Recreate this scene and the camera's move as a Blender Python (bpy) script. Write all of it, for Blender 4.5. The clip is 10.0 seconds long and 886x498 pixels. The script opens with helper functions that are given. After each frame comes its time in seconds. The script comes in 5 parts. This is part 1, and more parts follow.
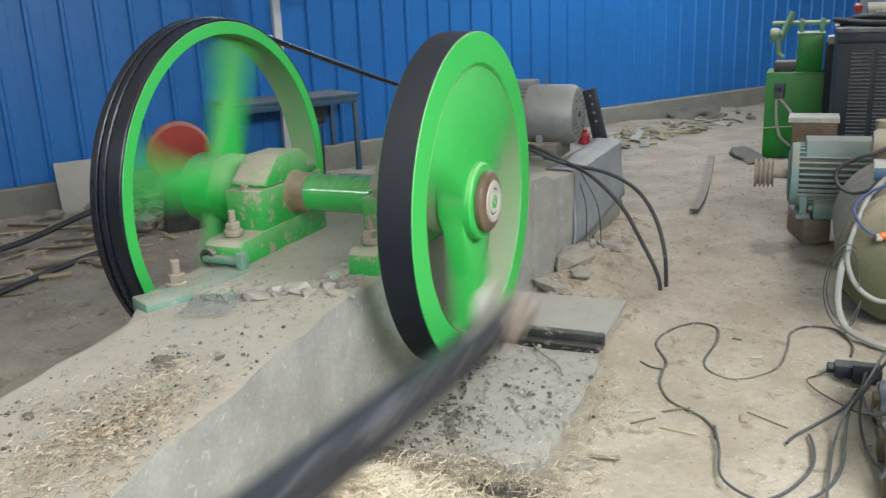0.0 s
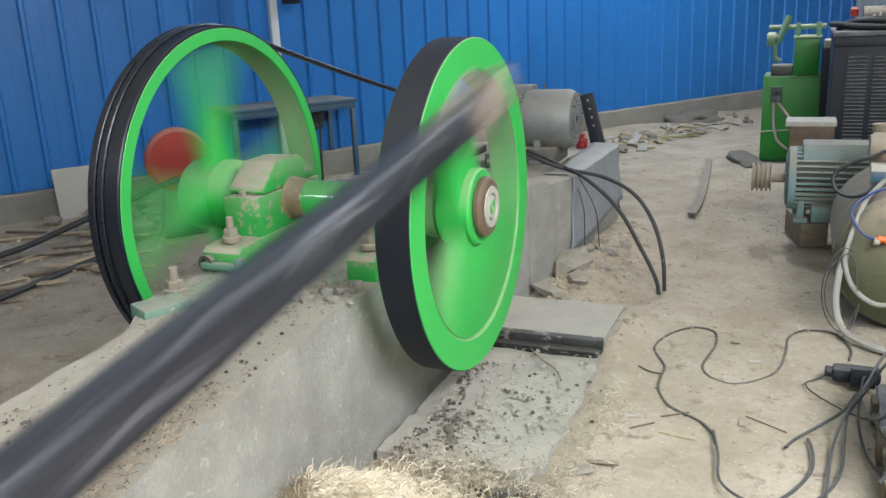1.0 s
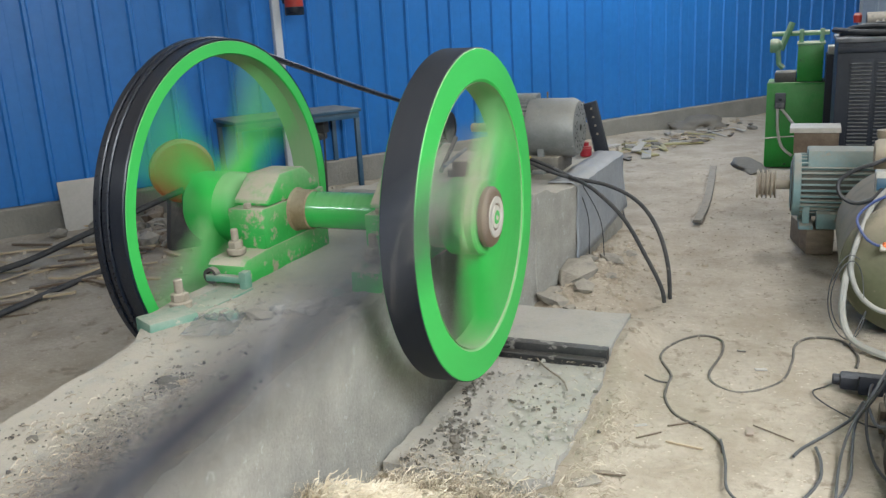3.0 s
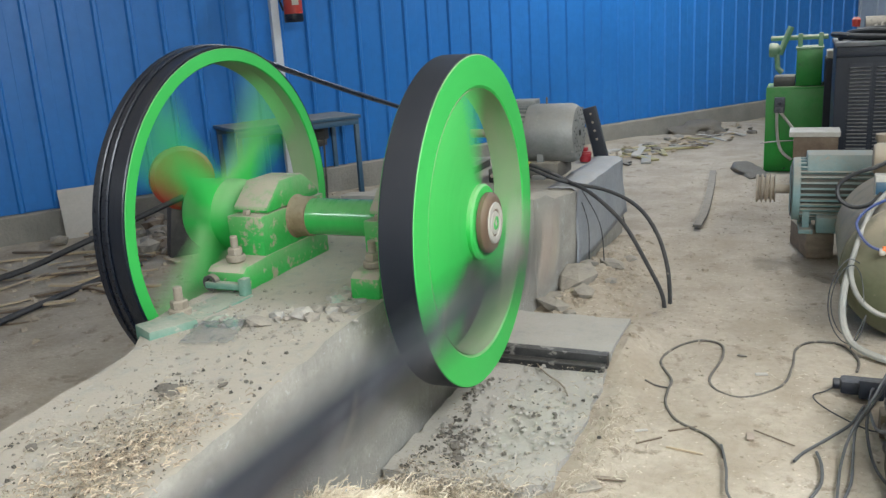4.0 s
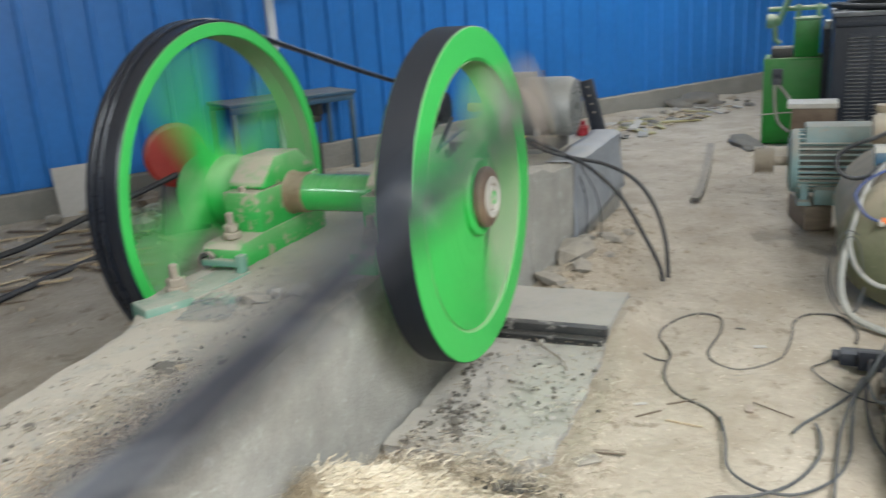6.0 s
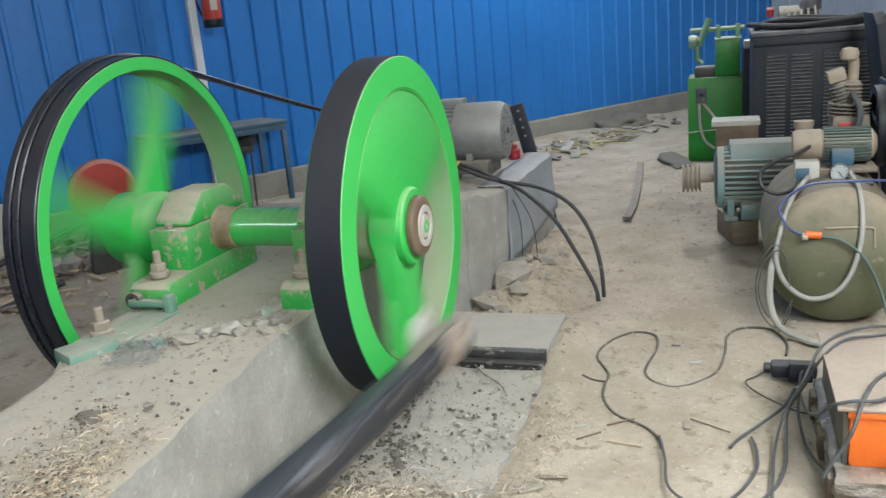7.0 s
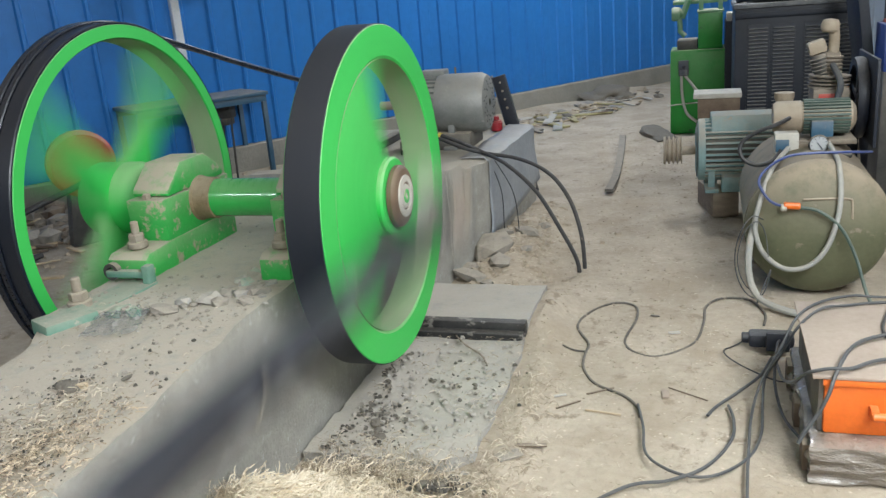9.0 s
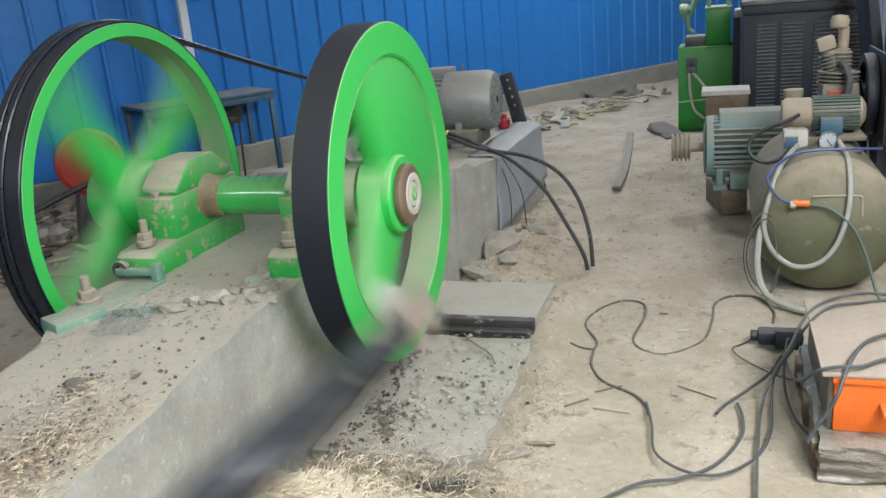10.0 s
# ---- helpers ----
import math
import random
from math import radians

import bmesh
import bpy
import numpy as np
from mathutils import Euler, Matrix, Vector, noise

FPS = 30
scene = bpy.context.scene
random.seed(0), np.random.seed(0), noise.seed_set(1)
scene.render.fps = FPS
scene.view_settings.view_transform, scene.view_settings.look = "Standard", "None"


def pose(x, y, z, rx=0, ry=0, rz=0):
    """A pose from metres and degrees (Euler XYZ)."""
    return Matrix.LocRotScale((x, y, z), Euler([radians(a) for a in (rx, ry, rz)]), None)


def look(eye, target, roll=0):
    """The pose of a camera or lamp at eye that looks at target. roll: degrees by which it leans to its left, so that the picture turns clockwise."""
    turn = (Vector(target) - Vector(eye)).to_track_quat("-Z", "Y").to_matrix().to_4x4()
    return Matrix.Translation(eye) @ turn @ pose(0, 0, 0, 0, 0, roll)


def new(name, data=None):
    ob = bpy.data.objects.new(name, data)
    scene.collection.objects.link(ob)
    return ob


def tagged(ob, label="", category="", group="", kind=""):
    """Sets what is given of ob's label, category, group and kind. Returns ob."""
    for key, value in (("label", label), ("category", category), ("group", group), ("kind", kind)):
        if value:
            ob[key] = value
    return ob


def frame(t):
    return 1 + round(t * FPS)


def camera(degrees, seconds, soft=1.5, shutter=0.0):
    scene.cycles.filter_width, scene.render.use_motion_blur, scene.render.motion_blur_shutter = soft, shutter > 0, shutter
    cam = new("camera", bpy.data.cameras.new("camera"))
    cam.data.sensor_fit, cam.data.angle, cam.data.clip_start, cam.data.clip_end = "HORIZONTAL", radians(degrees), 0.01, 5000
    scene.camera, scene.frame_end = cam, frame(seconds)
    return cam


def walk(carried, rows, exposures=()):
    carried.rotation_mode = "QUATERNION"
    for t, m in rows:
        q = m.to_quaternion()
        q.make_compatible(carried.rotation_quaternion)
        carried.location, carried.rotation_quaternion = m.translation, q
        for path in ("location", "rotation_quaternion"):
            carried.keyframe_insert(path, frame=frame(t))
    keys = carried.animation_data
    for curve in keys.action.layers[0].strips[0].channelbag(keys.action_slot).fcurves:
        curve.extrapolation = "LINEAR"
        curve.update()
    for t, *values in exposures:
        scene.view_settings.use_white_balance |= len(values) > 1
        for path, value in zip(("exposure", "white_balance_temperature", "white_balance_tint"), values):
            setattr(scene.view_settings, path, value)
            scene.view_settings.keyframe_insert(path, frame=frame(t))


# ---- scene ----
cam = camera(55.0, 10.0, 1.4, 1.15)
PATH = [
    (0, 1.065, -2.847, 1.495, 73.96, 2.41, 22.58),
    (0.5, 1.066, -2.842, 1.498, 73.86, 2.48, 22.22),
    (1, 1.066, -2.847, 1.500, 74.24, 2.60, 22.41),
    (1.5, 1.064, -2.841, 1.500, 74.43, 2.84, 22.17),
    (2, 1.064, -2.843, 1.499, 74.57, 2.76, 22.34),
    (2.5, 1.064, -2.844, 1.504, 74.64, 2.98, 22.56),
    (4, 1.072, -2.842, 1.510, 75.17, 3.39, 22.60),
    (4.5, 1.069, -2.840, 1.508, 74.85, 3.73, 22.78),
    (5, 1.061, -2.841, 1.505, 74.24, 3.41, 23.20),
    (5.5, 1.055, -2.838, 1.505, 74.07, 3.48, 23.41),
    (6, 1.060, -2.826, 1.501, 73.53, 3.81, 22.24),
    (6.2, 1.075, -2.811, 1.513, 74.06, 4.21, 20.26),
    (7.3, 1.078, -2.790, 1.511, 74.73, 4.44, 17.13),
    (7.5, 1.082, -2.787, 1.503, 73.86, 4.09, 16.37),
    (8, 1.094, -2.791, 1.505, 73.41, 4.22, 16.12),
    (8.5, 1.089, -2.796, 1.505, 73.40, 4.47, 16.56),
    (9, 1.086, -2.791, 1.496, 73.00, 4.60, 16.72),
    (9.5, 1.085, -2.788, 1.497, 73.09, 4.54, 17.05),
    (10, 1.082, -2.790, 1.497, 72.87, 4.80, 17.15),
]

walk(cam, [(t, pose(x, y, z, rx, ry, rz)) for t, x, y, z, rx, ry, rz in PATH], [(0.0, 0.0), (1.5, 0.08), (2.5, 0.06), (4.0, 0.05), (5.0, 0.09), (6.0, 0.02), (7.5, 0.03), (8.0, 0.0), (10.0, 0.02)])

# ---- light: unseen lamps and bulbs added under the shed roof, a little daylight from the sky ----
world = bpy.data.worlds.new("world")
scene.world = world
world.use_nodes = True
sky = world.node_tree.nodes.new("ShaderNodeTexSky")
sky.sky_type, sky.sun_disc = "NISHITA", False
sky.sun_elevation, sky.sun_rotation = radians(35), radians(120)
world.node_tree.links.new(sky.outputs[0], world.node_tree.nodes["Background"].inputs[0])
world.node_tree.nodes["Background"].inputs[1].default_value = 0.08
# first from the shadows, third from the shaft's highlight, second only fills
LAMPS = [(2.6, -1.9, 3.05, 2.4, 305, (0.855, 0.932, 1.0)), (1.9, -4.6, 3.4, 2.2, 220, (0.855, 0.932, 1.0)), (-3.9, -5.6, 3.8, 1.2, 75, (0.855, 0.932, 1.0))]
for lx, ly, lz, size, watts, colour in LAMPS:
    data = bpy.data.lights.new("unseen_lamp", "AREA")
    data.shape, data.size, data.size_y, data.energy, data.color = "RECTANGLE", size, size * 0.5, watts, colour
    lamp = new("unseen_lamp_light", data)
    lamp.matrix_world = look((lx, ly, lz), (lx * 0.62, ly * 0.66, 0.0))
# point lights added out of view to brighten the far walls
FILL_BULBS = [(0.65, 5.7, 3.9, 315), (3.2, 6.6, 3.9, 60)]
for lx, ly, lz, watts in FILL_BULBS:
    data = bpy.data.lights.new("fill_bulb", "POINT")
    data.shadow_soft_size, data.energy, data.color = 0.09, watts, (0.855, 0.932, 1.0)
    new("fill_bulb_light", data).location = (lx, ly, lz)
scene.view_settings.exposure = 0.0


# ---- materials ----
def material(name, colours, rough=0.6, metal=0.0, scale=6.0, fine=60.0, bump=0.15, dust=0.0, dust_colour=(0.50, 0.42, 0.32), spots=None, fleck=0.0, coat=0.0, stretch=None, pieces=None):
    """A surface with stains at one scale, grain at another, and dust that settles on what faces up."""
    m = bpy.data.materials.new(name)
    m.use_nodes = True
    nt = m.node_tree
    n, link = nt.nodes, nt.links.new
    b = n["Principled BSDF"]
    tc = n.new("ShaderNodeTexCoord")

    where = tc.outputs["Object"]
    if stretch:
        mp = n.new("ShaderNodeMapping")
        mp.inputs["Scale"].default_value = stretch
        link(where, mp.inputs["Vector"])
        where = mp.outputs[0]

    def tex(s, detail, rgh=0.6):
        t = n.new("ShaderNodeTexNoise")
        t.inputs["Scale"].default_value, t.inputs["Detail"].default_value, t.inputs["Roughness"].default_value = s, detail, rgh
        link(where, t.inputs["Vector"])
        return t

    def ramp(src, p0, p1):
        r = n.new("ShaderNodeMapRange")
        r.inputs["From Min"].default_value, r.inputs["From Max"].default_value = p0, p1
        link(src, r.inputs["Value"])
        return r.outputs[0]

    def mix(fac, a, c):
        x = n.new("ShaderNodeMix")
        x.data_type = "RGBA"
        for sock, val in ((x.inputs[0], fac), (x.inputs[6], a), (x.inputs[7], c)):
            if isinstance(val, tuple):
                sock.default_value = (*val, 1)
            elif isinstance(val, float):
                sock.default_value = val
            else:
                link(val, sock)
        return x.outputs[2]

    def times(a, c, op="MULTIPLY"):
        x = n.new("ShaderNodeMath")
        x.operation, x.use_clamp = op, True
        for sock, val in zip(x.inputs, (a, c)):
            if isinstance(val, float):
                sock.default_value = val
            else:
                link(val, sock)
        return x.outputs[0]

    big, small = tex(scale, 5), tex(fine, 4)
    col = mix(ramp(big.outputs[0], 0.35, 0.65), colours[0], colours[1])
    col = mix(times(ramp(small.outputs[0], 0.3, 0.75), 0.35), col, tuple(c * 0.7 for c in colours[0]))
    if pieces:
        chance = n.new("ShaderNodeNewGeometry").outputs["Random Per Island"]
        col = mix(times(ramp(chance, 0.25, 1.0), 0.9), col, pieces)
    if spots:
        s = tex(spots[1], 6, 0.7)
        col = mix(ramp(s.outputs[0], spots[2], spots[2] + 0.06), col, spots[0])
    rsock = times(times(ramp(small.outputs[0], 0.2, 0.8), 0.2), rough - 0.1, "ADD")
    if fleck:
        v = n.new("ShaderNodeTexVoronoi")
        v.inputs["Scale"].default_value = fine * 0.7
        link(tc.outputs["Object"], v.inputs["Vector"])
        col = mix(times(ramp(v.outputs["Distance"], 0.16, 0.05), fleck), col, tuple(min(1, c * 1.9) for c in colours[1]))
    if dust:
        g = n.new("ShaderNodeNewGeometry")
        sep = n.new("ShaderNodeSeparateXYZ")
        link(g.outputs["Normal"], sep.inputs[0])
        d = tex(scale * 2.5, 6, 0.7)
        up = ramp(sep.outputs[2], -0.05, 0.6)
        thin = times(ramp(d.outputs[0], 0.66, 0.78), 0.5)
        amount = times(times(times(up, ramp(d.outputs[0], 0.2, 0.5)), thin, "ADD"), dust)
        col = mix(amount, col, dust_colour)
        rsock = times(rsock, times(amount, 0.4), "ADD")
    link(col, b.inputs["Base Color"])
    link(rsock, b.inputs["Roughness"])
    b.inputs["Metallic"].default_value = metal
    b.inputs["Coat Weight"].default_value = coat
    if bump:
        bp = n.new("ShaderNodeBump")
        bp.inputs["Strength"].default_value, bp.inputs["Distance"].default_value = bump, 0.02
        h = n.new("ShaderNodeMath")
        link(big.outputs[0], h.inputs[0])
        link(small.outputs[0], h.inputs[1])
        link(h.outputs[0], bp.inputs["Height"])
        link(bp.outputs[0], b.inputs["Normal"])
    return m


DUST = (0.44, 0.36, 0.26)
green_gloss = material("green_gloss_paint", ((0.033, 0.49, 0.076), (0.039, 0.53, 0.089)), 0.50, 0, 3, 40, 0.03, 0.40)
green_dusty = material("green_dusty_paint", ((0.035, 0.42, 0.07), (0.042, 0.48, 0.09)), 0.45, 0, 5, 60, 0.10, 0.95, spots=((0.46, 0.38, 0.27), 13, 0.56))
green_dark = material("green_machine_paint", ((0.013, 0.235, 0.022), (0.018, 0.30, 0.034)), 0.42, 0, 4, 50, 0.05, 0.5, spots=((0.03, 0.07, 0.03), 9, 0.64))
teal_base = material("teal_green_paint", ((0.09, 0.26, 0.18), (0.20, 0.33, 0.255)), 0.75, 0, 8, 60, 0.2, 0.6, spots=((0.42, 0.38, 0.31), 12, 0.60))
tread_black = material("dark_rim_paint", ((0.004, 0.007, 0.014), (0.008, 0.013, 0.023)), 0.62, 0, 4, 90, 0.05, 0.05, spots=((0.04, 0.044, 0.052), 10, 0.66))
belt_black = material("black_rubber", ((0.007, 0.010, 0.018), (0.012, 0.017, 0.028)), 0.30, 0, 5, 80, 0.04, 0.06)
cable_black = material("black_cable", ((0.013, 0.014, 0.017), (0.028, 0.029, 0.031)), 0.55, 0, 9, 80, 0.05, 0.10, spots=((0.22, 0.19, 0.15), 16, 0.65))
cable_grey = material("grey_cable", ((0.040, 0.046, 0.052), (0.075, 0.078, 0.080)), 0.55, 0, 9, 80, 0.05, 0.10, spots=((0.22, 0.19, 0.15), 18, 0.66))
cable_dusty = material("dusty_dark_cable", ((0.030, 0.029, 0.028), (0.070, 0.064, 0.056)), 0.7, 0, 12, 80, 0.1, 0.25, spots=((0.30, 0.25, 0.185), 14, 0.585))
hose_white = material("pale_hose", ((0.36, 0.36, 0.33), (0.26, 0.26, 0.235)), 0.6, 0, 9, 80, 0.05, 0.4)
hose_blue = material("blue_hose", ((0.012, 0.04, 0.18), (0.02, 0.06, 0.24)), 0.4, 0, 9, 80, 0.03, 0.2)
steel_bolt = material("dusty_steel", ((0.34, 0.28, 0.21), (0.42, 0.36, 0.28)), 0.65, 0.25, 14, 120, 0.15, 0.7)
steel_pin = material("worn_steel", ((0.30, 0.29, 0.28), (0.42, 0.41, 0.40)), 0.35, 0.8, 14, 120, 0.05)
wear_steel = material("dull_worn_steel", ((0.07, 0.072, 0.08), (0.13, 0.13, 0.14)), 0.5, 0.2, 14, 120, 0.08)
strip_dark = material("dark_edge_strip", ((0.028, 0.029, 0.034), (0.075, 0.075, 0.083)), 0.5, 0.1, 14, 120, 0.08, stretch=(2.0, 0.3, 2.0))
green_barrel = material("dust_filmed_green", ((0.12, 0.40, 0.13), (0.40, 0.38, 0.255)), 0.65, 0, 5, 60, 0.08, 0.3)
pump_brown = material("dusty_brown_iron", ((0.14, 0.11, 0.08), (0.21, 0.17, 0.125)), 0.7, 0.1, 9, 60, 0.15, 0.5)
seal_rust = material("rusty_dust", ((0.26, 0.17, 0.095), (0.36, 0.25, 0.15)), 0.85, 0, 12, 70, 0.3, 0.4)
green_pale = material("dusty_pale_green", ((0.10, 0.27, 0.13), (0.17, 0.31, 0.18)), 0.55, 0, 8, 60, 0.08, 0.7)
cap_brown = material("oily_brown_steel", ((0.16, 0.10, 0.065), (0.24, 0.17, 0.11)), 0.5, 0.2, 14, 120, 0.1)
cap_pale = material("pale_ring", ((0.54, 0.50, 0.43), (0.44, 0.40, 0.33)), 0.65, 0, 14, 120, 0.08, spots=((0.28, 0.22, 0.16), 22, 0.63))
# stretched pale spots: the rod's dust and its light streaks put into colour
timber_dark = material("oily_dark_timber", ((0.008, 0.009, 0.013), (0.034, 0.036, 0.046)), 0.45, 0, 9, 60, 0.12, 0.12, (0.20, 0.195, 0.20), spots=((0.20, 0.20, 0.21), 8, 0.59), stretch=(2.6, 0.30, 2.6))
timber_end = material("worn_timber_end", ((0.30, 0.22, 0.17), (0.42, 0.33, 0.27)), 0.7, 0, 12, 90, 0.3, 0.3, spots=((0.09, 0.07, 0.06), 30, 0.57), stretch=(1.5, 0.35, 1.5))
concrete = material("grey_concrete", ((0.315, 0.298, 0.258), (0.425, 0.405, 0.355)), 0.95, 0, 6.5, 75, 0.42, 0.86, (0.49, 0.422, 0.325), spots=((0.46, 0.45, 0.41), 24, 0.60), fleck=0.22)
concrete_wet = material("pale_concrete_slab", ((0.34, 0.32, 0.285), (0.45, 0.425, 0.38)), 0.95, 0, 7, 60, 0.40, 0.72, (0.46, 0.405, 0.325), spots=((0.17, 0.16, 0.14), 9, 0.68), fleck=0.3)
concrete_dark = material("plinth_concrete", ((0.20, 0.19, 0.165), (0.29, 0.27, 0.23)), 0.92, 0, 2.5, 40, 0.5, 0.4)
sand = material("sandy_floor", ((0.385, 0.308, 0.218), (0.525, 0.440, 0.335)), 0.95, 0, 2.6, 34, 0.65, 0, spots=((0.30, 0.235, 0.165), 5.5, 0.585), fleck=0.3)
rubble = material("rubble", ((0.24, 0.22, 0.19), (0.36, 0.32, 0.26)), 0.95, 0, 9, 60, 0.6, 0.5)
soil_hollow_dark = material("dark_soil_and_hollow", ((0.065, 0.058, 0.046), (0.13, 0.115, 0.092)), 0.95, 0, 12, 60, 0.6, pieces=(0.22, 0.19, 0.15))
straw = material("wood_wool", ((0.76, 0.65, 0.47), (0.86, 0.76, 0.59)), 0.7, 0, 14, 90, 0.1, pieces=(0.60, 0.47, 0.30), spots=((0.55, 0.42, 0.26), 20, 0.61))
straw_dull = material("trodden_wood_wool", ((0.58, 0.49, 0.36), (0.70, 0.60, 0.46)), 0.8, 0, 14, 90, 0.1, pieces=(0.26, 0.20, 0.13), spots=((0.25, 0.19, 0.13), 22, 0.58))
wood_pale = material("sawn_pale_wood", ((0.50, 0.37, 0.22), (0.58, 0.45, 0.29)), 0.75, 0, 8, 70, 0.2, 0.4)
wood_brown = material("brown_wood", ((0.12, 0.08, 0.052), (0.19, 0.135, 0.09)), 0.8, 0, 8, 70, 0.25, 0.45)
wood_dusty = material("dusty_old_wood", ((0.20, 0.15, 0.105), (0.29, 0.225, 0.165)), 0.85, 0, 8, 70, 0.3, 0.7, stretch=(1.0, 3.0, 3.0))
sheet_blue = material("blue_coated_sheet", ((0.016, 0.158, 0.46), (0.021, 0.185, 0.54)), 0.42, 0, 0.8, 14, 0.03, 0.0)
sheet_grey = material("grey_coated_sheet", ((0.30, 0.34, 0.38), (0.36, 0.40, 0.44)), 0.5, 0.1, 0.8, 14, 0.03)
# pale only to bounce light from the unseen walls and roof
sheet_bounce = material("pale_bounce_sheet", ((0.54, 0.56, 0.57), (0.62, 0.63, 0.63)), 0.5, 0, 0.8, 14, 0.03)
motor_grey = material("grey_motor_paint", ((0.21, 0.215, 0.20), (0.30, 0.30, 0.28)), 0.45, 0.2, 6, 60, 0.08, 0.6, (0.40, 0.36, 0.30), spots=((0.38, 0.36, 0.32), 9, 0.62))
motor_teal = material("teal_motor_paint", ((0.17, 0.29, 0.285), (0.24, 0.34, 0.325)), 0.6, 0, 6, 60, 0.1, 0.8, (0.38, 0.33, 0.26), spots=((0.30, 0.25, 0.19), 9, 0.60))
motor_cream = material("dusty_cream_paint", ((0.29, 0.225, 0.155), (0.37, 0.30, 0.215)), 0.7, 0, 6, 60, 0.1, 0.5, spots=((0.14, 0.105, 0.075), 14, 0.62))
fin_green = material("dull_green_fins", ((0.045, 0.085, 0.072), (0.08, 0.125, 0.10)), 0.6, 0, 6, 60, 0.1, 0.2)
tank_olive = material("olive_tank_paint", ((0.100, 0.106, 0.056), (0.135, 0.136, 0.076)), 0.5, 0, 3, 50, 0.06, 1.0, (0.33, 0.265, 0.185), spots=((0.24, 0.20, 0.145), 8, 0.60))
orange_paint = material("orange_paint", ((0.80, 0.15, 0.015), (0.86, 0.18, 0.02)), 0.4, 0, 4, 60, 0.03, 0.1)
lid_dust = material("dust_covered_lid", ((0.33, 0.25, 0.195), (0.40, 0.305, 0.24)), 0.85, 0, 5, 60, 0.15, 0.25, spots=((0.33, 0.25, 0.19), 13, 0.62))
# brown contents and white highlights of the wrap put into its colour
film = material("clear_wrap_film", ((0.15, 0.122, 0.092), (0.27, 0.235, 0.195)), 0.16, 0, 7, 24, 0.9, 0.15, spots=((0.50, 0.49, 0.47), 13, 0.63), coat=0.5, stretch=(1.0, 1.0, 3.0))
plastic = material("pale_plastic_sheet", ((0.28, 0.30, 0.325), (0.36, 0.38, 0.40)), 0.5, 0, 3, 30, 0.25, 0.45)
black_paint = material("black_machine_paint", ((0.006, 0.009, 0.017), (0.014, 0.019, 0.030)), 0.55, 0, 5, 60, 0.1, 0.10, spots=((0.10, 0.10, 0.10), 7, 0.67))
# darker core colour between the teal motor's fins
gap_dark = material("dark_fin_gap", ((0.045, 0.044, 0.036), (0.085, 0.08, 0.066)), 0.85, 0, 8, 60, 0.15, 0.12)
slat_grey = material("dusty_black_slat", ((0.095, 0.10, 0.11), (0.24, 0.235, 0.225)), 0.6, 0.1, 12, 60, 0.1, 0.45, (0.36, 0.33, 0.29))
iron_dark = material("dark_cast_iron", ((0.05, 0.05, 0.048), (0.10, 0.095, 0.085)), 0.55, 0.3, 7, 60, 0.15, 0.6)
red_paint = material("red_paint", ((0.40, 0.030, 0.02), (0.50, 0.05, 0.03)), 0.45, 0, 5, 60, 0.05, 0.4)
blue_dull = material("dull_blue_steel", ((0.03, 0.09, 0.15), (0.05, 0.12, 0.18)), 0.6, 0.1, 6, 60, 0.1, 0.5)
white_paint = material("white_paint", ((0.66, 0.67, 0.68), (0.72, 0.72, 0.72)), 0.6, 0, 4, 60, 0.05, 0.2)
board_pale = material("pale_board", ((0.46, 0.43, 0.38), (0.54, 0.51, 0.46)), 0.8, 0, 4, 50, 0.1, 0.4)
glass_dial = material("dusty_white_dial", ((0.40, 0.41, 0.41), (0.48, 0.48, 0.47)), 0.3, 0, 4, 60, 0.0)
straw_bed = material("warm_wood_wool", ((0.64, 0.50, 0.34), (0.76, 0.63, 0.46)), 0.8, 0, 14, 90, 0.1, pieces=(0.17, 0.12, 0.075), spots=((0.24, 0.17, 0.11), 24, 0.60))
green_web = material("dust_streaked_green", ((0.033, 0.49, 0.076), (0.039, 0.53, 0.089)), 0.4, 0, 3, 40, 0.03, 0.35, spots=((0.42, 0.50, 0.27), 4.5, 0.64))
edge_steel = material("worn_dark_angle", ((0.020, 0.020, 0.021), (0.05, 0.049, 0.046)), 0.55, 0.2, 9, 70, 0.2, 0.12, spots=((0.24, 0.22, 0.19), 15, 0.575))
rubber_dusty = material("dusty_rubber", ((0.09, 0.08, 0.068), (0.16, 0.145, 0.12)), 0.8, 0, 9, 60, 0.1, 0.5)
green_shaft = material("polished_green_paint", ((0.042, 0.46, 0.09), (0.048, 0.50, 0.10)), 0.2, 0, 3, 40, 0.0, 0.25, coat=0.6)
sack_yellow = material("dull_yellow_sacking", ((0.36, 0.31, 0.13), (0.46, 0.40, 0.20)), 0.8, 0, 9, 60, 0.2, 0.3)
crimson = material("crimson_paint", ((0.30, 0.008, 0.018), (0.38, 0.014, 0.026)), 0.4, 0, 5, 60, 0.05, 0.25)
yellow_tape = material("yellow_tape", ((0.62, 0.48, 0.08), (0.70, 0.56, 0.12)), 0.6, 0, 8, 60, 0.05)


# ---- mesh helpers ----
def thing(name, at, label, category, group="", turn=(0, 0, 0)):
    ob = new(name)
    ob.empty_display_size = 0.1
    ob.matrix_basis = pose(*at, *turn)
    return tagged(ob, label, category, group)


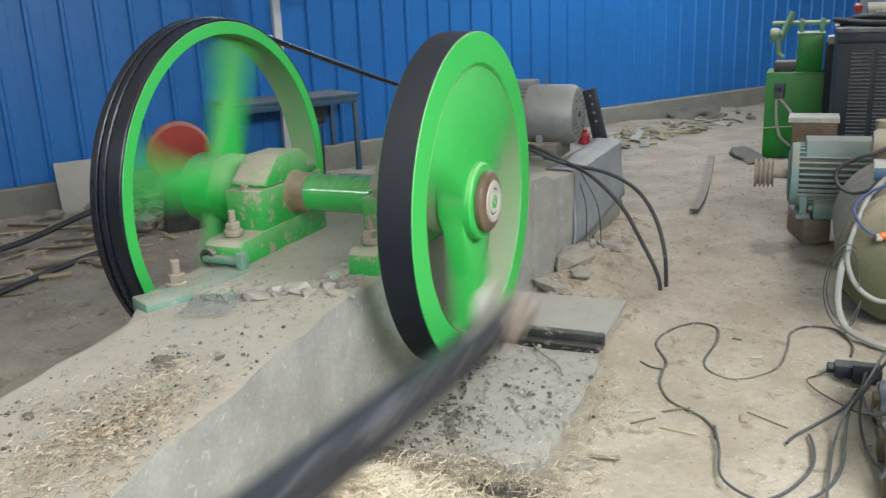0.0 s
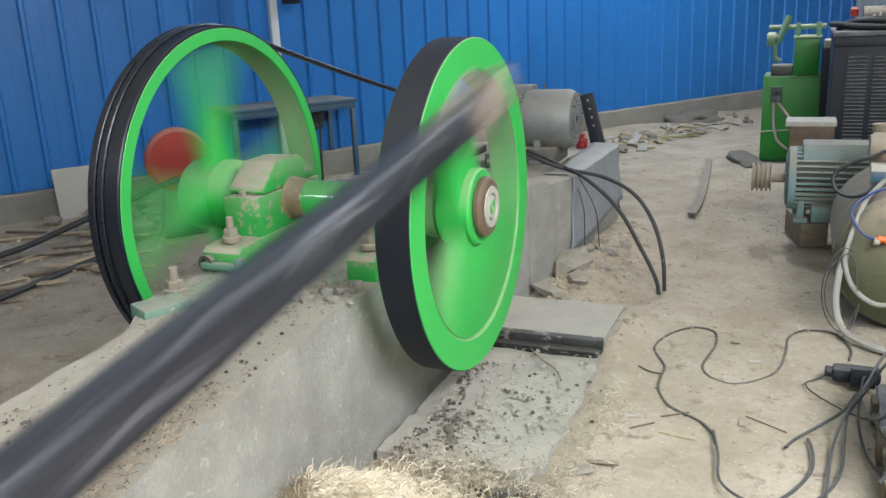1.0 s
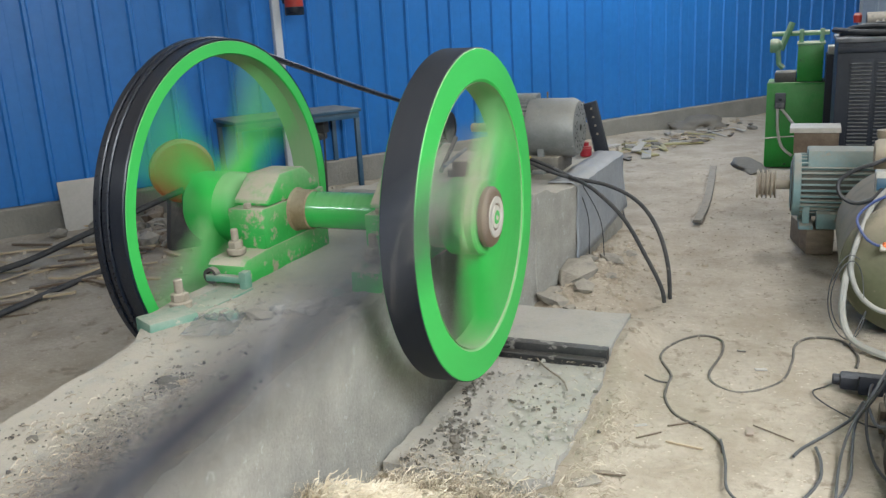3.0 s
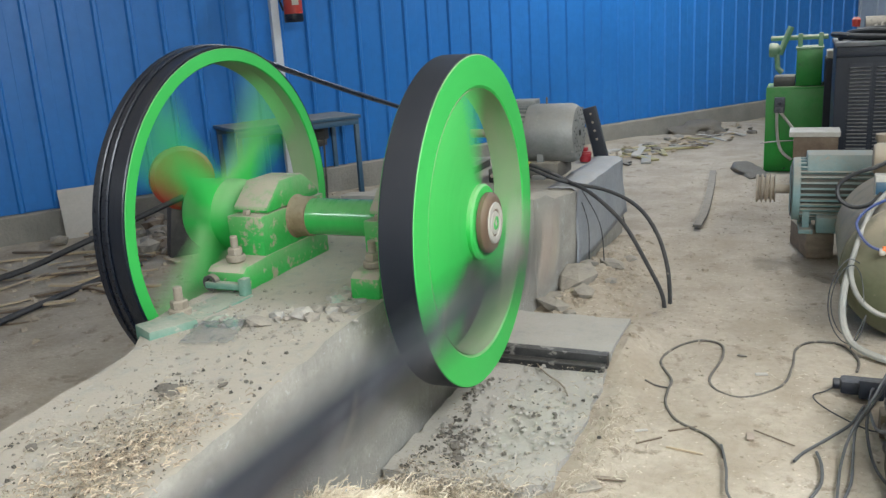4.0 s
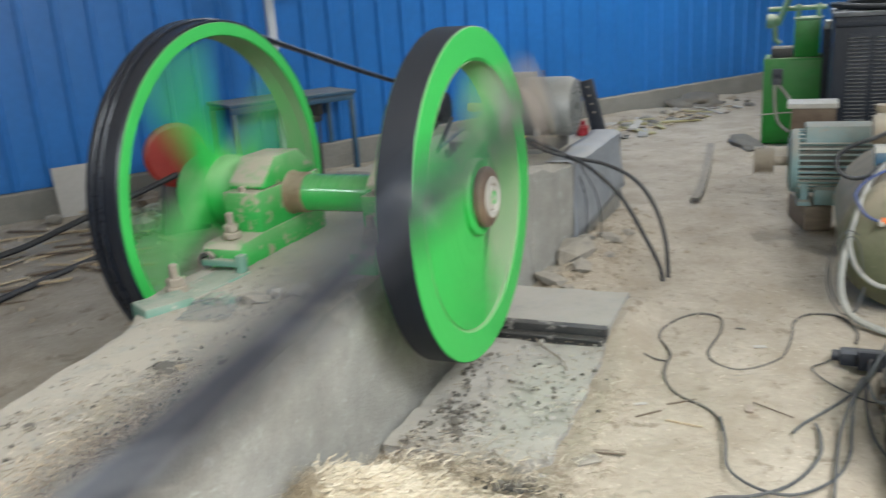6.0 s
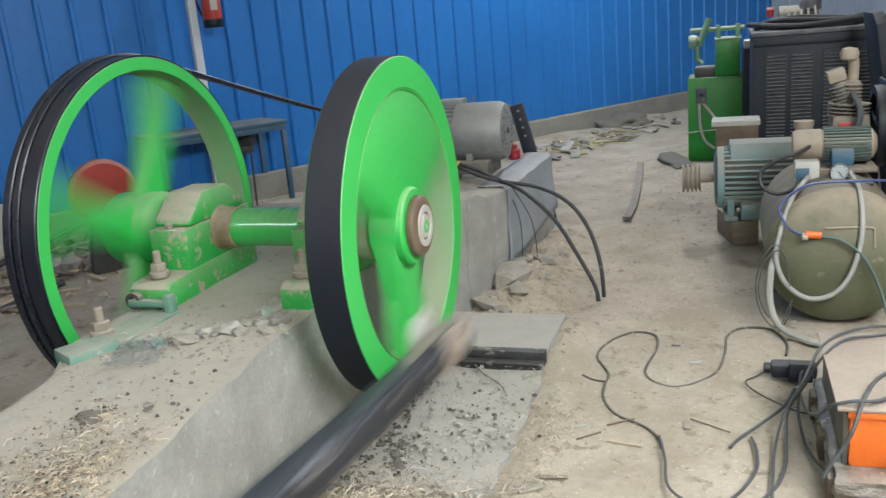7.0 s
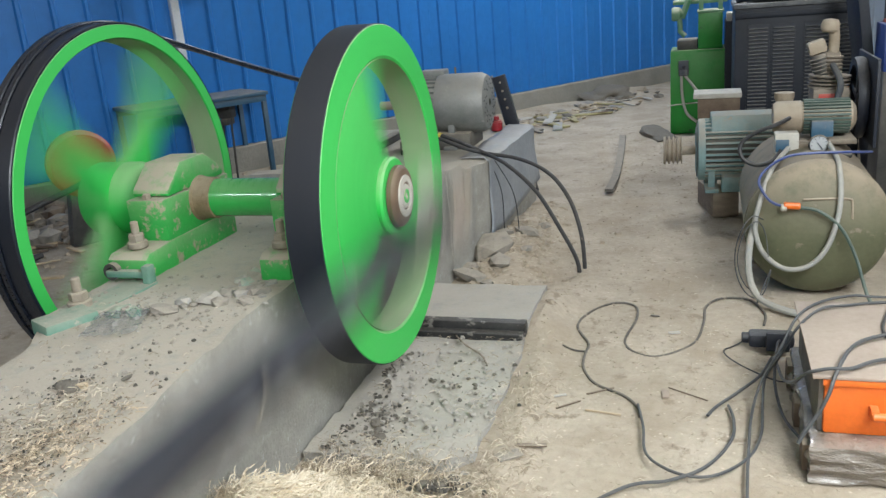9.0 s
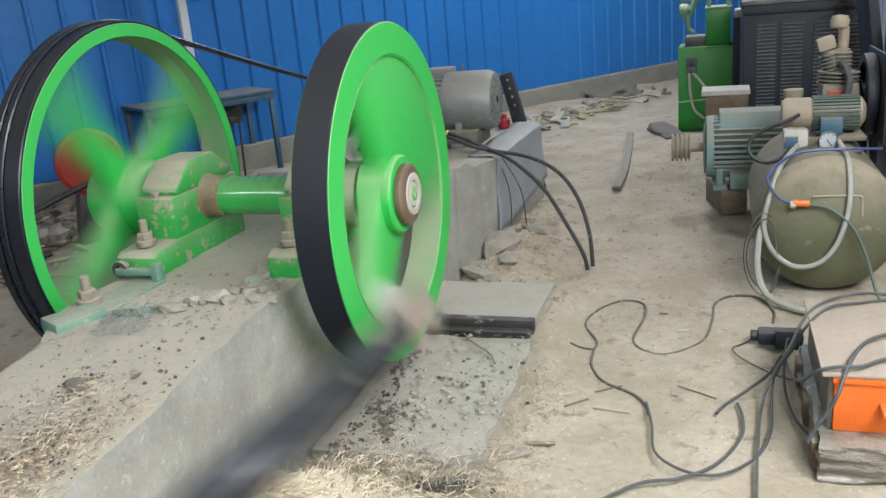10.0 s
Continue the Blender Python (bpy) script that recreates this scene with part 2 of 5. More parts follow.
def mesh(name, bm, mat, smooth=False):
    me = bpy.data.meshes.new(name)
    bmesh.ops.recalc_face_normals(bm, faces=bm.faces)
    bm.to_mesh(me)
    bm.free()
    me.materials.append(mat)
    if smooth:
        me.polygons.foreach_set("use_smooth", [True] * len(me.polygons))
        me.set_sharp_from_angle(angle=radians(38))
    return me


def part(name, bm, mat, parent, label="", smooth=True):
    ob = new(name, mesh(name, bm, mat, smooth))
    ob.parent = parent
    return tagged(ob, label)


def solid(name, bm, mat, label, category="", group="", kind="", smooth=True, at=(0, 0, 0), turn=(0, 0, 0)):
    ob = new(name, mesh(name, bm, mat, smooth))
    ob.matrix_basis = pose(*at, *turn)
    return tagged(ob, label, category, group, kind)


def box(x0, x1, y0, y1, z0, z1, bevel=0.006, bm=None, m=None):
    out = bm or bmesh.new()
    t = bmesh.new()
    bmesh.ops.create_cube(t, size=1, matrix=Matrix.Translation(((x0 + x1) / 2, (y0 + y1) / 2, (z0 + z1) / 2)) @ Matrix.Diagonal((x1 - x0, y1 - y0, z1 - z0, 1)))
    if bevel:
        bmesh.ops.bevel(t, geom=t.edges[:], offset=bevel, segments=2, affect="EDGES", profile=0.6)
    return merge(t, out, m)


def merge(t, out, m=None):
    if m:
        bmesh.ops.transform(t, matrix=m, verts=t.verts)
    tmp = bpy.data.meshes.new("tmp")
    t.to_mesh(tmp)
    t.free()
    out.from_mesh(tmp)
    bpy.data.meshes.remove(tmp)
    return out


def lathe(profile, n=48, axis="x", bm=None, m=None, closed=False, caps=False):
    """Turns (along, radius) pairs round an axis."""
    t = bmesh.new()
    rows = []
    for a, r in profile:
        ring = []
        for i in range(n):
            c, s = r * math.cos(2 * math.pi * i / n), r * math.sin(2 * math.pi * i / n)
            ring.append(t.verts.new({"x": (a, c, s), "y": (s, a, c), "z": (c, s, a)}[axis]))
        rows.append(ring)
    pairs = list(zip(rows, rows[1:])) + ([(rows[-1], rows[0])] if closed else [])
    for p, q in pairs:
        for i in range(n):
            t.faces.new((p[i], p[(i + 1) % n], q[(i + 1) % n], q[i]))
    if caps:
        t.faces.new(rows[0])
        t.faces.new(rows[-1])
    return merge(t, bm or bmesh.new(), m)


def rod(a0, a1, r, n=20, axis="x", bm=None, m=None, bevel=0.004):
    b = min(bevel, r * 0.4)
    return lathe([(a0, r - b), (a0 + b, r), (a1 - b, r), (a1, r - b)], n, axis, bm, m, caps=True)


def prism(outline, x0, x1, bm=None, m=None, bevel=0.005):
    """A (y, z) outline drawn out along x."""
    t = bmesh.new()
    lo, hi = [t.verts.new((x0, y, z)) for y, z in outline], [t.verts.new((x1, y, z)) for y, z in outline]
    t.faces.new(lo)
    t.faces.new(hi[::-1])
    for i in range(len(lo)):
        j = (i + 1) % len(lo)
        t.faces.new((lo[i], hi[i], hi[j], lo[j]))
    bmesh.ops.recalc_face_normals(t, faces=t.faces)
    if bevel:
        bmesh.ops.bevel(t, geom=t.edges[:], offset=bevel, segments=2, affect="EDGES", profile=0.6)
    return merge(t, bm or bmesh.new(), m)


def smooth_path(pts, steps=8, closed=False):
    """A Catmull-Rom line through the points."""
    p = [Vector(q) for q in pts]
    out, n = [], len(p)
    for i in range(n if closed else n - 1):
        a, b, c, d = (p[(i + k) % n] if closed else p[min(max(i + k, 0), n - 1)] for k in (-1, 0, 1, 2))
        for k in range(steps):
            t = k / steps
            out.append(0.5 * (2 * b + (c - a) * t + (2 * a - 5 * b + 4 * c - d) * t * t + (3 * b - a - 3 * c + d) * t ** 3))
    if not closed:
        out.append(p[-1])
    return out


def sweep(path, r, n=8, bm=None, closed=False, section=None):
    """A tube, or a given cross-section, along a path."""
    t = bmesh.new()
    sec = section or [(r * math.cos(2 * math.pi * i / n), r * math.sin(2 * math.pi * i / n)) for i in range(n)]
    rings, normal = [], None
    for i, q in enumerate(path):
        nxt, prv = (path[(i + 1) % len(path)], path[i - 1]) if closed else (path[min(i + 1, len(path) - 1)], path[max(i - 1, 0)])
        d = (nxt - prv).normalized()
        if normal is None:
            normal = d.orthogonal().normalized() if section is None else Vector((1, 0, 0))
        normal = (normal - d * normal.dot(d)).normalized()
        side = d.cross(normal)
        rings.append([t.verts.new(q + normal * u + side * v) for u, v in sec])
    for p, q in list(zip(rings, rings[1:])) + ([(rings[-1], rings[0])] if closed else []):
        for i in range(len(sec)):
            j = (i + 1) % len(sec)
            t.faces.new((p[i], p[j], q[j], q[i]))
    if not closed:
        t.faces.new(rings[0])
        t.faces.new(rings[-1])
    return merge(t, bm or bmesh.new())


def lump(size, seed, bm=None, m=None, sub=2):
    """A broken stone."""
    t = bmesh.new()
    bmesh.ops.create_icosphere(t, subdivisions=sub, radius=1)
    for v in t.verts:
        k = 1 + 0.45 * noise.noise(v.co * 1.3 + Vector((seed * 7.1, seed * 3.3, seed)))
        v.co = Vector([math.copysign(abs(c) ** 0.8, c) * s * k for c, s in zip(v.co, size)])
    return merge(t, bm or bmesh.new(), m)


def hex_bolt(parent, x, y, z, scale=1.0):
    bolt = part("bolt", rod(z, z + 0.115 * scale, 0.017 * scale, 14, "z", m=Matrix.Translation((x, y, 0))), steel_bolt, parent, "dusty threaded steel bolt")
    part("nut", rod(z + 0.028 * scale, z + 0.062 * scale, 0.034 * scale, 6, "z", m=Matrix.Translation((x, y, 0))), steel_bolt, bolt, smooth=False)
    part("washer", rod(z, z + 0.03 * scale, 0.042 * scale, 20, "z", m=Matrix.Translation((x, y, 0))), steel_bolt, bolt)
    return bolt


# ---- the shed ----
WALL_AT, WALL_DIR, WALL_FACE = Vector((-4.72, 1.845, 0)), Vector((0.559, 0.8292, 0)), Vector((0.8292, -0.559, 0))
PLINTH = 0.25


def ribbed_wall(name, start, along, face, length, z0, z1, mat, label, pitch=0.25, phase=0.0):
    """A sheet with flat pans and a raised rib at every pitch, as a thin double skin."""
    bm = bmesh.new()
    line, s = [], -phase
    while s < length:
        for ds, out in ((0, 0), (0.014, 0.020), (0.040, 0.020), (0.054, 0), (0.150, 0), (0.153, 0.0012), (0.156, 0)):
            line.append((s + ds, out))
        s += pitch
    line = [(max(0, a), o) for a, o in line if a < length] + [(length, 0)]
    grid = []
    for back in (0, -0.03):
        for z in ((z0, (z0 + z1) / 2, z1)):
            grid.append([bm.verts.new(start + along * a + face * ((o if back == 0 else 0) + back) + Vector((0, 0, z))) for a, o in line])
    for lo, hi in ((grid[0], grid[1]), (grid[1], grid[2]), (grid[4], grid[3]), (grid[5], grid[4]), (grid[2], grid[5]), (grid[3], grid[0])):
        for i in range(len(line) - 1):
            if (lo[i].co - lo[i + 1].co).length > 1e-6:
                bm.faces.new((lo[i], lo[i + 1], hi[i + 1], hi[i]))
    return solid(name, bm, mat, label, kind="structure", smooth=False)


LEFT, RIGHT = -9.0, 11.5
ribbed_wall("wall_north", WALL_AT + WALL_DIR * LEFT, WALL_DIR, WALL_FACE, RIGHT - LEFT, PLINTH, 4.6, sheet_blue, "blue ribbed coated steel sheet wall above a concrete plinth", 0.262, 0.06)
corner = WALL_AT + WALL_DIR * RIGHT
ribbed_wall("wall_east", corner, WALL_FACE, -WALL_DIR, 11.0, 0.0, 4.6, sheet_grey, "grey ribbed steel sheet wall behind the machines")
# west and south walls are added out of view, pale for bounce
ribbed_wall("unseen_wall_west", WALL_AT + WALL_DIR * LEFT, WALL_FACE, WALL_DIR, 11.0, 0.0, 4.6, sheet_bounce, "unseen pale ribbed wall added to close the shed and bounce light")
ribbed_wall("unseen_wall_south", WALL_AT + WALL_DIR * LEFT + WALL_FACE * 11.0, WALL_DIR, -WALL_FACE, RIGHT - LEFT, 0.0, 4.6, sheet_bounce, "unseen pale ribbed wall added to close the shed and bounce light")
# roof added out of view, pale so that it bounces light
bm = bmesh.new()
a, b = WALL_AT + WALL_DIR * LEFT, corner
quad = [a - WALL_FACE * 0.05, b - WALL_FACE * 0.05, b + WALL_FACE * 11.05, a + WALL_FACE * 11.05]
lo, hi = [bm.verts.new(q + Vector((0, 0, 4.604))) for q in quad], [bm.verts.new(q + Vector((0, 0, 4.68))) for q in quad]
bm.faces.new(lo), bm.faces.new(hi[::-1])
for i in range(4):
    bm.faces.new((lo[i], lo[i - 1], hi[i - 1], hi[i]))
solid("unseen_ceiling", bm, sheet_bounce, "unseen pale shed roof added to bounce light", kind="structure", smooth=False)

# plinth of rough concrete under the blue sheet
bm = bmesh.new()
rows = []
for i in range(340):
    s = LEFT + (RIGHT - LEFT) * i / 339
    wob = 0.010 * noise.noise(Vector((s * 3, 0, 0))) + 0.006 * noise.noise(Vector((s * 11, 4, 0)))
    top = PLINTH - 0.003 + 0.008 * noise.noise(Vector((s * 4, 9, 0)))
    base = WALL_AT + WALL_DIR * s
    rows.append([bm.verts.new(base + WALL_FACE * f + Vector((0, 0, z))) for f, z in ((0.075 + wob, -0.05), (0.065 + wob, 0.1), (0.055 + wob, top - 0.012), (0.04 + wob, top), (-0.06, top), (-0.06, -0.05))])
for p, q in zip(rows, rows[1:]):
    for k in range(5):
        bm.faces.new((p[k], p[k + 1], q[k + 1], q[k]))
solid("plinth", bm, concrete_dark, "rough grey concrete plinth along the foot of the wall", kind="structure")

# holders and cords for the added wall bulbs
for lx, ly, lz, watts in FILL_BULBS:
    bulb = thing("fill_bulb_holder", (lx, ly, lz + 0.12), "unseen white bulb added to brighten the far walls", "lamp", "shed bulbs")
    part("holder", rod(0.0, 0.07, 0.03, 16, "z"), white_paint, bulb)
    part("cord", rod(0.06, 4.6 - lz - 0.12, 0.006, 8, "z"), cable_black, bulb)
# housings and cords added at the unseen lamps
for lx, ly, lz, size, watts, colour in LAMPS:
    lamp = thing("unseen_lamp_panel", (lx, ly, lz + 0.03), "unseen white LED panel lamp added under the shed roof", "lamp", "shed lamps")
    part("housing", box(-size / 2, size / 2, -size / 4, size / 4, 0.0, 0.06), white_paint, lamp)
    part("cord", rod(0.05, 4.6 - lz - 0.03, 0.008, 8, "z"), cable_black, lamp)


def ground(x, y):
    """Height of the trodden sandy floor."""
    z = 0.010 * noise.noise(Vector((x * 1.7, y * 1.7, 1))) + 0.008 * noise.noise(Vector((x * 5, y * 5, 2))) + 0.0065 * noise.noise(Vector((x * 13, y * 13, 3)))
    z += 0.10 * math.exp(-((x + 0.02) / 0.16) ** 2 - ((y - 1.75) / 0.55) ** 2)
    z += 0.05 * math.exp(-((x - 0.05) / 0.22) ** 2 - ((y - 2.5) / 0.6) ** 2)
    step = max(0.0, min(1.0, (y - 0.45) * 5))
    z += (0.034 + 0.050 * step) * math.exp(-((x - 0.42 + 0.055 * step) / 0.095) ** 2) * max(0.0, min(1.0, (y + 0.9) * 4, (1.25 - y) * 4))
    near_wall = (Vector((x, y, 0)) - WALL_AT).dot(WALL_FACE)
    z += 0.09 * math.exp(-((near_wall - 0.1) / 0.5) ** 2) * (0.6 + noise.noise(Vector((x, y, 5)))) * (1 if y > 5 else 0.45)
    return z - 0.008


bm = bmesh.new()
X = [-13 + 8.2 * i / 20 for i in range(20)] + [-4.8 + 0.045 * i for i in range(165)] + [2.63 + 12 * i / 24 for i in range(25)]
Y = [-14 + 12 * i / 24 for i in range(24)] + [-2.0 + 0.045 * i for i in range(190)] + [6.55 + 0.12 * i for i in range(75)]
rows = [[bm.verts.new((x, y, ground(x, y) if -5 < x < 3 and -2.2 < y < 12 else -0.004)) for x in X] for y in Y]
for p, q in zip(rows, rows[1:]):
    for i in range(len(X) - 1):
        bm.faces.new((p[i], p[i + 1], q[i + 1], q[i]))
solid("floor", bm, sand, "dusty trodden sandy earth floor", kind="structure")

# ---- the concrete bed of the machine ----
SECTIONS = [(-5.0, -0.79, -0.16, 0.50), (-1.75, -0.79, -0.186, 0.550), (-1.3, -0.765, -0.192, 0.592), (-1.14, -0.772, -0.198, 0.598), (-0.97, -0.80, -0.212, 0.602), (-0.86, -0.855, -0.222, 0.604), (-0.76, -0.93, -0.230, 0.604), (-0.60, -0.94, -0.238, 0.604), (0.1, -0.96, -0.25, 0.600), (0.9, -0.96, -0.23, 0.600), (1.30, -0.96, -0.21, 0.600)]


def bed_at(y):
    for a, b in zip(SECTIONS, SECTIONS[1:]):
        if y <= b[0]:
            k = (y - a[0]) / (b[0] - a[0])
            return [a[i] + (b[i] - a[i]) * k for i in (1, 2, 3)]
    return SECTIONS[-1][1:]


def cast_block(ys, at, bottom, rough=1.0, nx=16, nz=10):
    bm = bmesh.new()
    rows = []
    for y in ys:
        x0, x1, zt = at(y)
        ring = [(x0, bottom + (zt - bottom) * k / nz) for k in range(nz)] + [(x0 + (x1 - x0) * k / nx, zt) for k in range(nx)] + [(x1, zt - (zt - bottom) * k / nz) for k in range(nz)] + [(x1 + (x0 - x1) * k / 3, bottom) for k in range(3)]
        row = []
        for k, (x, z) in enumerate(ring):
            p = Vector((x, y, z))
            edge = 1.6 if k in (nz, nz + nx, nz + 1, nz + nx - 1) else 1.0
            d = Vector([noise.noise(p * 5 + Vector((i * 9, 0, 0))) * 0.008 + noise.noise(p * 17 + Vector((i * 5, 3, 0))) * 0.005 * edge for i in range(3)])
            row.append(bm.verts.new(p + d * rough))
        rows.append(row)
    n = len(rows[0])
    for p, q in zip(rows, rows[1:]):
        for i in range(n):
            bm.faces.new((p[i], p[(i + 1) % n], q[(i + 1) % n], q[i]))
    bm.faces.new(rows[0]), bm.faces.new(rows[-1])
    return bm


bed = thing("machine_bed", (0, 0, 0), "long cast concrete machine bed strewn with dust and wood wool", "concrete bed")
part("main_block", cast_block([-5 + 0.25 * i for i in range(12)] + [-2.0 + 0.045 * i for i in range(75)], bed_at, -0.05), concrete, bed)
part("motor_pedestal", cast_block([1.315 + 0.06 * i for i in range(29)], lambda y: (-1.35, -0.20 + min(0.07, 0.16 * (y - 1.335)) + 0.05 * (y - 1.335) / 1.6, 0.60 - min(0.05, 0.5 * max(0, y - 1.45))), -0.05), concrete, bed)

slab = thing("slab", (0, 0, 0), "low pale concrete slab with crumbs and a dark steel edge", "concrete slab")
part("upper_step", cast_block([0.60 + 0.045 * i for i in range(11)], lambda y: (-0.24, 0.338, 0.085), -0.05, 0.7, 12, 3), concrete_wet, slab)
part("lower_step", cast_block([-0.50 + 0.03 * i for i in range(35)], lambda y: (-0.22, min(0.362 - 0.045 * max(0, y) + 0.006 * math.sin(y * 23), 0.20 + (y + 0.52) * 2.0), 0.036 + 0.010 * noise.noise(Vector((y * 4, 0, 0)))), -0.05, 1.3, 20, 4), concrete_wet, slab)
edge = part("edge_angle", box(-0.20, 0.335, 0.545, 0.594, 0.030, 0.094, 0.004), edge_steel, slab, "dark steel angle along the step")
part("lower_flange", box(-0.20, 0.332, 0.492, 0.5445, 0.028, 0.060, 0.004), edge_steel, edge)
part("lip", box(-0.20, 0.333, 0.486, 0.4915, 0.052, 0.064, 0.002), edge_steel, edge)

# ---- the crankshaft with flywheel and belt pulley: turns as one ----
AXLE_Z, CRANK, ROD_X, ROD_LENGTH, SLIDE_Z = 0.8, 0.45, 0.10, 3.3, 0.68
START_ANGLE, SPEED, GAIN, SURGE = -84.5, 910.2, 2.086, 15.0
crank = thing("flywheel_crankshaft", (0, 0, AXLE_Z), "bright green spinning flywheel and belt pulley on one shaft, dark rims", "flywheel")
part("shaft", rod(-1.27, 0.0, 0.073, 48), green_shaft, crank, "glossy green shaft")
rim = part("flywheel_rim", lathe([(0, 0.494), (0, 0.5975), (-0.0025, 0.600), (-0.119, 0.600), (-0.125, 0.594), (-0.125, 0.494), (-0.115, 0.484), (-0.01, 0.484)], 128, closed=True), green_gloss, crank)
part("rim_barrel", lathe([(-0.003, 0.4835), (-0.06, 0.4825), (-0.122, 0.4835)], 128), green_barrel, rim, "dusty inner face of the rim")
part("tread", lathe([(-0.003, 0.6005), (-0.005, 0.6030), (-0.117, 0.6035), (-0.120, 0.600)], 128), tread_black, rim, "dark grey painted rim face")
half = [(0.488 * math.cos(radians(a)), 0.488 * math.sin(radians(a))) for a in range(114, 248, 3)] + [(-0.06, -0.15), (0.0, -0.12), (0.0, 0.12), (-0.06, 0.15)]
part("counterweight", prism(half, -0.095, -0.009, bevel=0.004), green_web, crank, "solid green counterweight web")
part("crank_arm", prism([(0.05, -0.135), (0.05, 0.135), (0.26, 0.098), (0.489, 0.115), (0.489, -0.115), (0.26, -0.098)], -0.105, -0.022, bevel=0.012), green_gloss, crank)
part("pin_boss", rod(-0.11, 0.030, 0.085, 32, m=Matrix.Translation((0, CRANK - 0.03, 0))), cap_pale, crank, "dusty pale crank pin boss")
part("crank_pin", rod(0.028, 0.185, 0.036, 24, m=Matrix.Translation((0, CRANK, 0))), steel_pin, crank, "worn steel crank pin")
hub = part("flywheel_hub", lathe([(-0.118, 0.07), (-0.118, 0.136), (-0.110, 0.143), (0.004, 0.141), (0.012, 0.134), (0.014, 0.07)], 48), green_gloss, crank)
part("hub_collar", lathe([(-0.190, 0.07), (-0.190, 0.116), (-0.184, 0.122), (-0.134, 0.122), (-0.128, 0.116), (-0.128, 0.095), (-0.119, 0.095)], 48), green_barrel, hub, "dusty green collar behind the hub")
cap = part("hub_cap", lathe([(0.0142, 0.104), (0.017, 0.111), (0.034, 0.111), (0.043, 0.103), (0.048, 0.090), (0.048, 0.0)], 40), cap_brown, crank, "oily brown round hub cap")
part("cap_ring", lathe([(0.0482, 0.076), (0.053, 0.074), (0.053, 0.052), (0.0482, 0.050)], 40), cap_pale, cap)
part("cap_plate", lathe([(0.0482, 0.044), (0.052, 0.042), (0.052, 0.0)], 32), cap_pale, cap)
part("cap_mark", lathe([(0.0525, 0.026), (0.0545, 0.025), (0.0545, 0.012), (0.0525, 0.011)], 24), green_dusty, cap, "green ring mark")
P0, P1 = -1.056, -1.196
GROOVES = (-1.131, -1.166)
profile = [(P0, 0.6685), (P0, 0.6745), (P0 - 0.004, 0.678), (P0 - 0.052, 0.678)]
for g in GROOVES:
    profile += [(g + 0.014, 0.678), (g + 0.008, 0.655), (g - 0.008, 0.655), (g - 0.014, 0.678)]
profile += [(P1 + 0.005, 0.678), (P1, 0.673), (P1, 0.645), (P0 - 0.02, 0.645), (P0 - 0.02, 0.6685)]
pulley = part("pulley_rim", lathe([(P0 + 0.002, 0.620), (P0 + 0.002, 0.666), (P0, 0.668), (P0 - 0.0195, 0.668), (P0 - 0.0195, 0.6445), (P1, 0.6445), (P1, 0.624), (P1 + 0.01, 0.616), (P0 - 0.01, 0.616)], 144, closed=True), green_gloss, crank, "large green belt pulley rim")
part("pulley_barrel", lathe([(P0 - 0.004, 0.6155), (P0 - 0.09, 0.6145), (P1 + 0.004, 0.6155)], 144), green_barrel, pulley, "dusty inner face of the pulley rim")
part("pulley_tread", lathe(profile, 144, closed=True), belt_black, pulley, "black grooved rim face")
part("pulley_hub", lathe([(-1.255, 0.07), (-1.255, 0.135), (-1.24, 0.145), (-1.06, 0.145), (-1.02, 0.13), (-1.0, 0.10), (-1.0, 0.07)], 40), green_gloss, crank)
for k in range(4):
    turn = Matrix.Rotation(radians(-20 + 90 * k), 4, "X")
    part("spoke", prism([(0.12, -0.080), (0.12, 0.080), (0.40, 0.055), (0.618, 0.075), (0.618, -0.075), (0.40, -0.055)], -1.175, -1.105, m=turn, bevel=0.014), green_gloss, crank)

# ---- the connecting rod ----
con_rod = thing("connecting_rod", (ROD_X, 0, AXLE_Z), "long oily dark timber connecting rod with a worn pale end", "connecting rod")
t = bmesh.new()
bmesh.ops.create_cube(t, size=1, matrix=Matrix.Translation((0, -1.72, 0)) @ Matrix.Diagonal((0.085, 3.16, 0.104, 1)))
bmesh.ops.bevel(t, geom=t.edges[:], offset=0.014, segments=3, affect="EDGES")
part("beam", t, timber_dark, con_rod)
part("big_end", box(-0.050, 0.050, -0.150, 0.100, -0.068, 0.068, 0.018), timber_end, con_rod, "worn brown timber bearing end")
part("strap", sweep(smooth_path([(0, -0.42, 0.058), (0, -0.05, 0.072), (0, 0.085, 0.072), (0, 0.107, 0.045), (0, 0.109, -0.045), (0, 0.085, -0.072), (0, -0.05, -0.072), (0, -0.42, -0.058)], 5), 0.01, section=[(-0.022, -0.003), (0.022, -0.003), (0.022, 0.003), (-0.022, 0.003)]), iron_dark, con_rod, "dark steel strap")
part("pin_nut", rod(0.052, 0.076, 0.046, 6), steel_bolt, con_rod, smooth=False)
for y in (-0.30, -0.62, -1.15, -1.7, -2.3, -2.9):
    part("bolt_head", rod(0.042, 0.054, 0.017, 6, m=Matrix.Translation((0, y, 0.022 * math.sin(y * 9)))), iron_dark, con_rod, smooth=False)
# top strip is lighter than the bottom one
for z in (0.053, -0.053):
    part("edge_strip", box(-0.030, 0.030, -3.25, -0.20, z - 0.003, z + 0.003, 0.002), strip_dark if z > 0 else timber_dark, con_rod, "lighter strip along the top of the rod" if z > 0 else "")


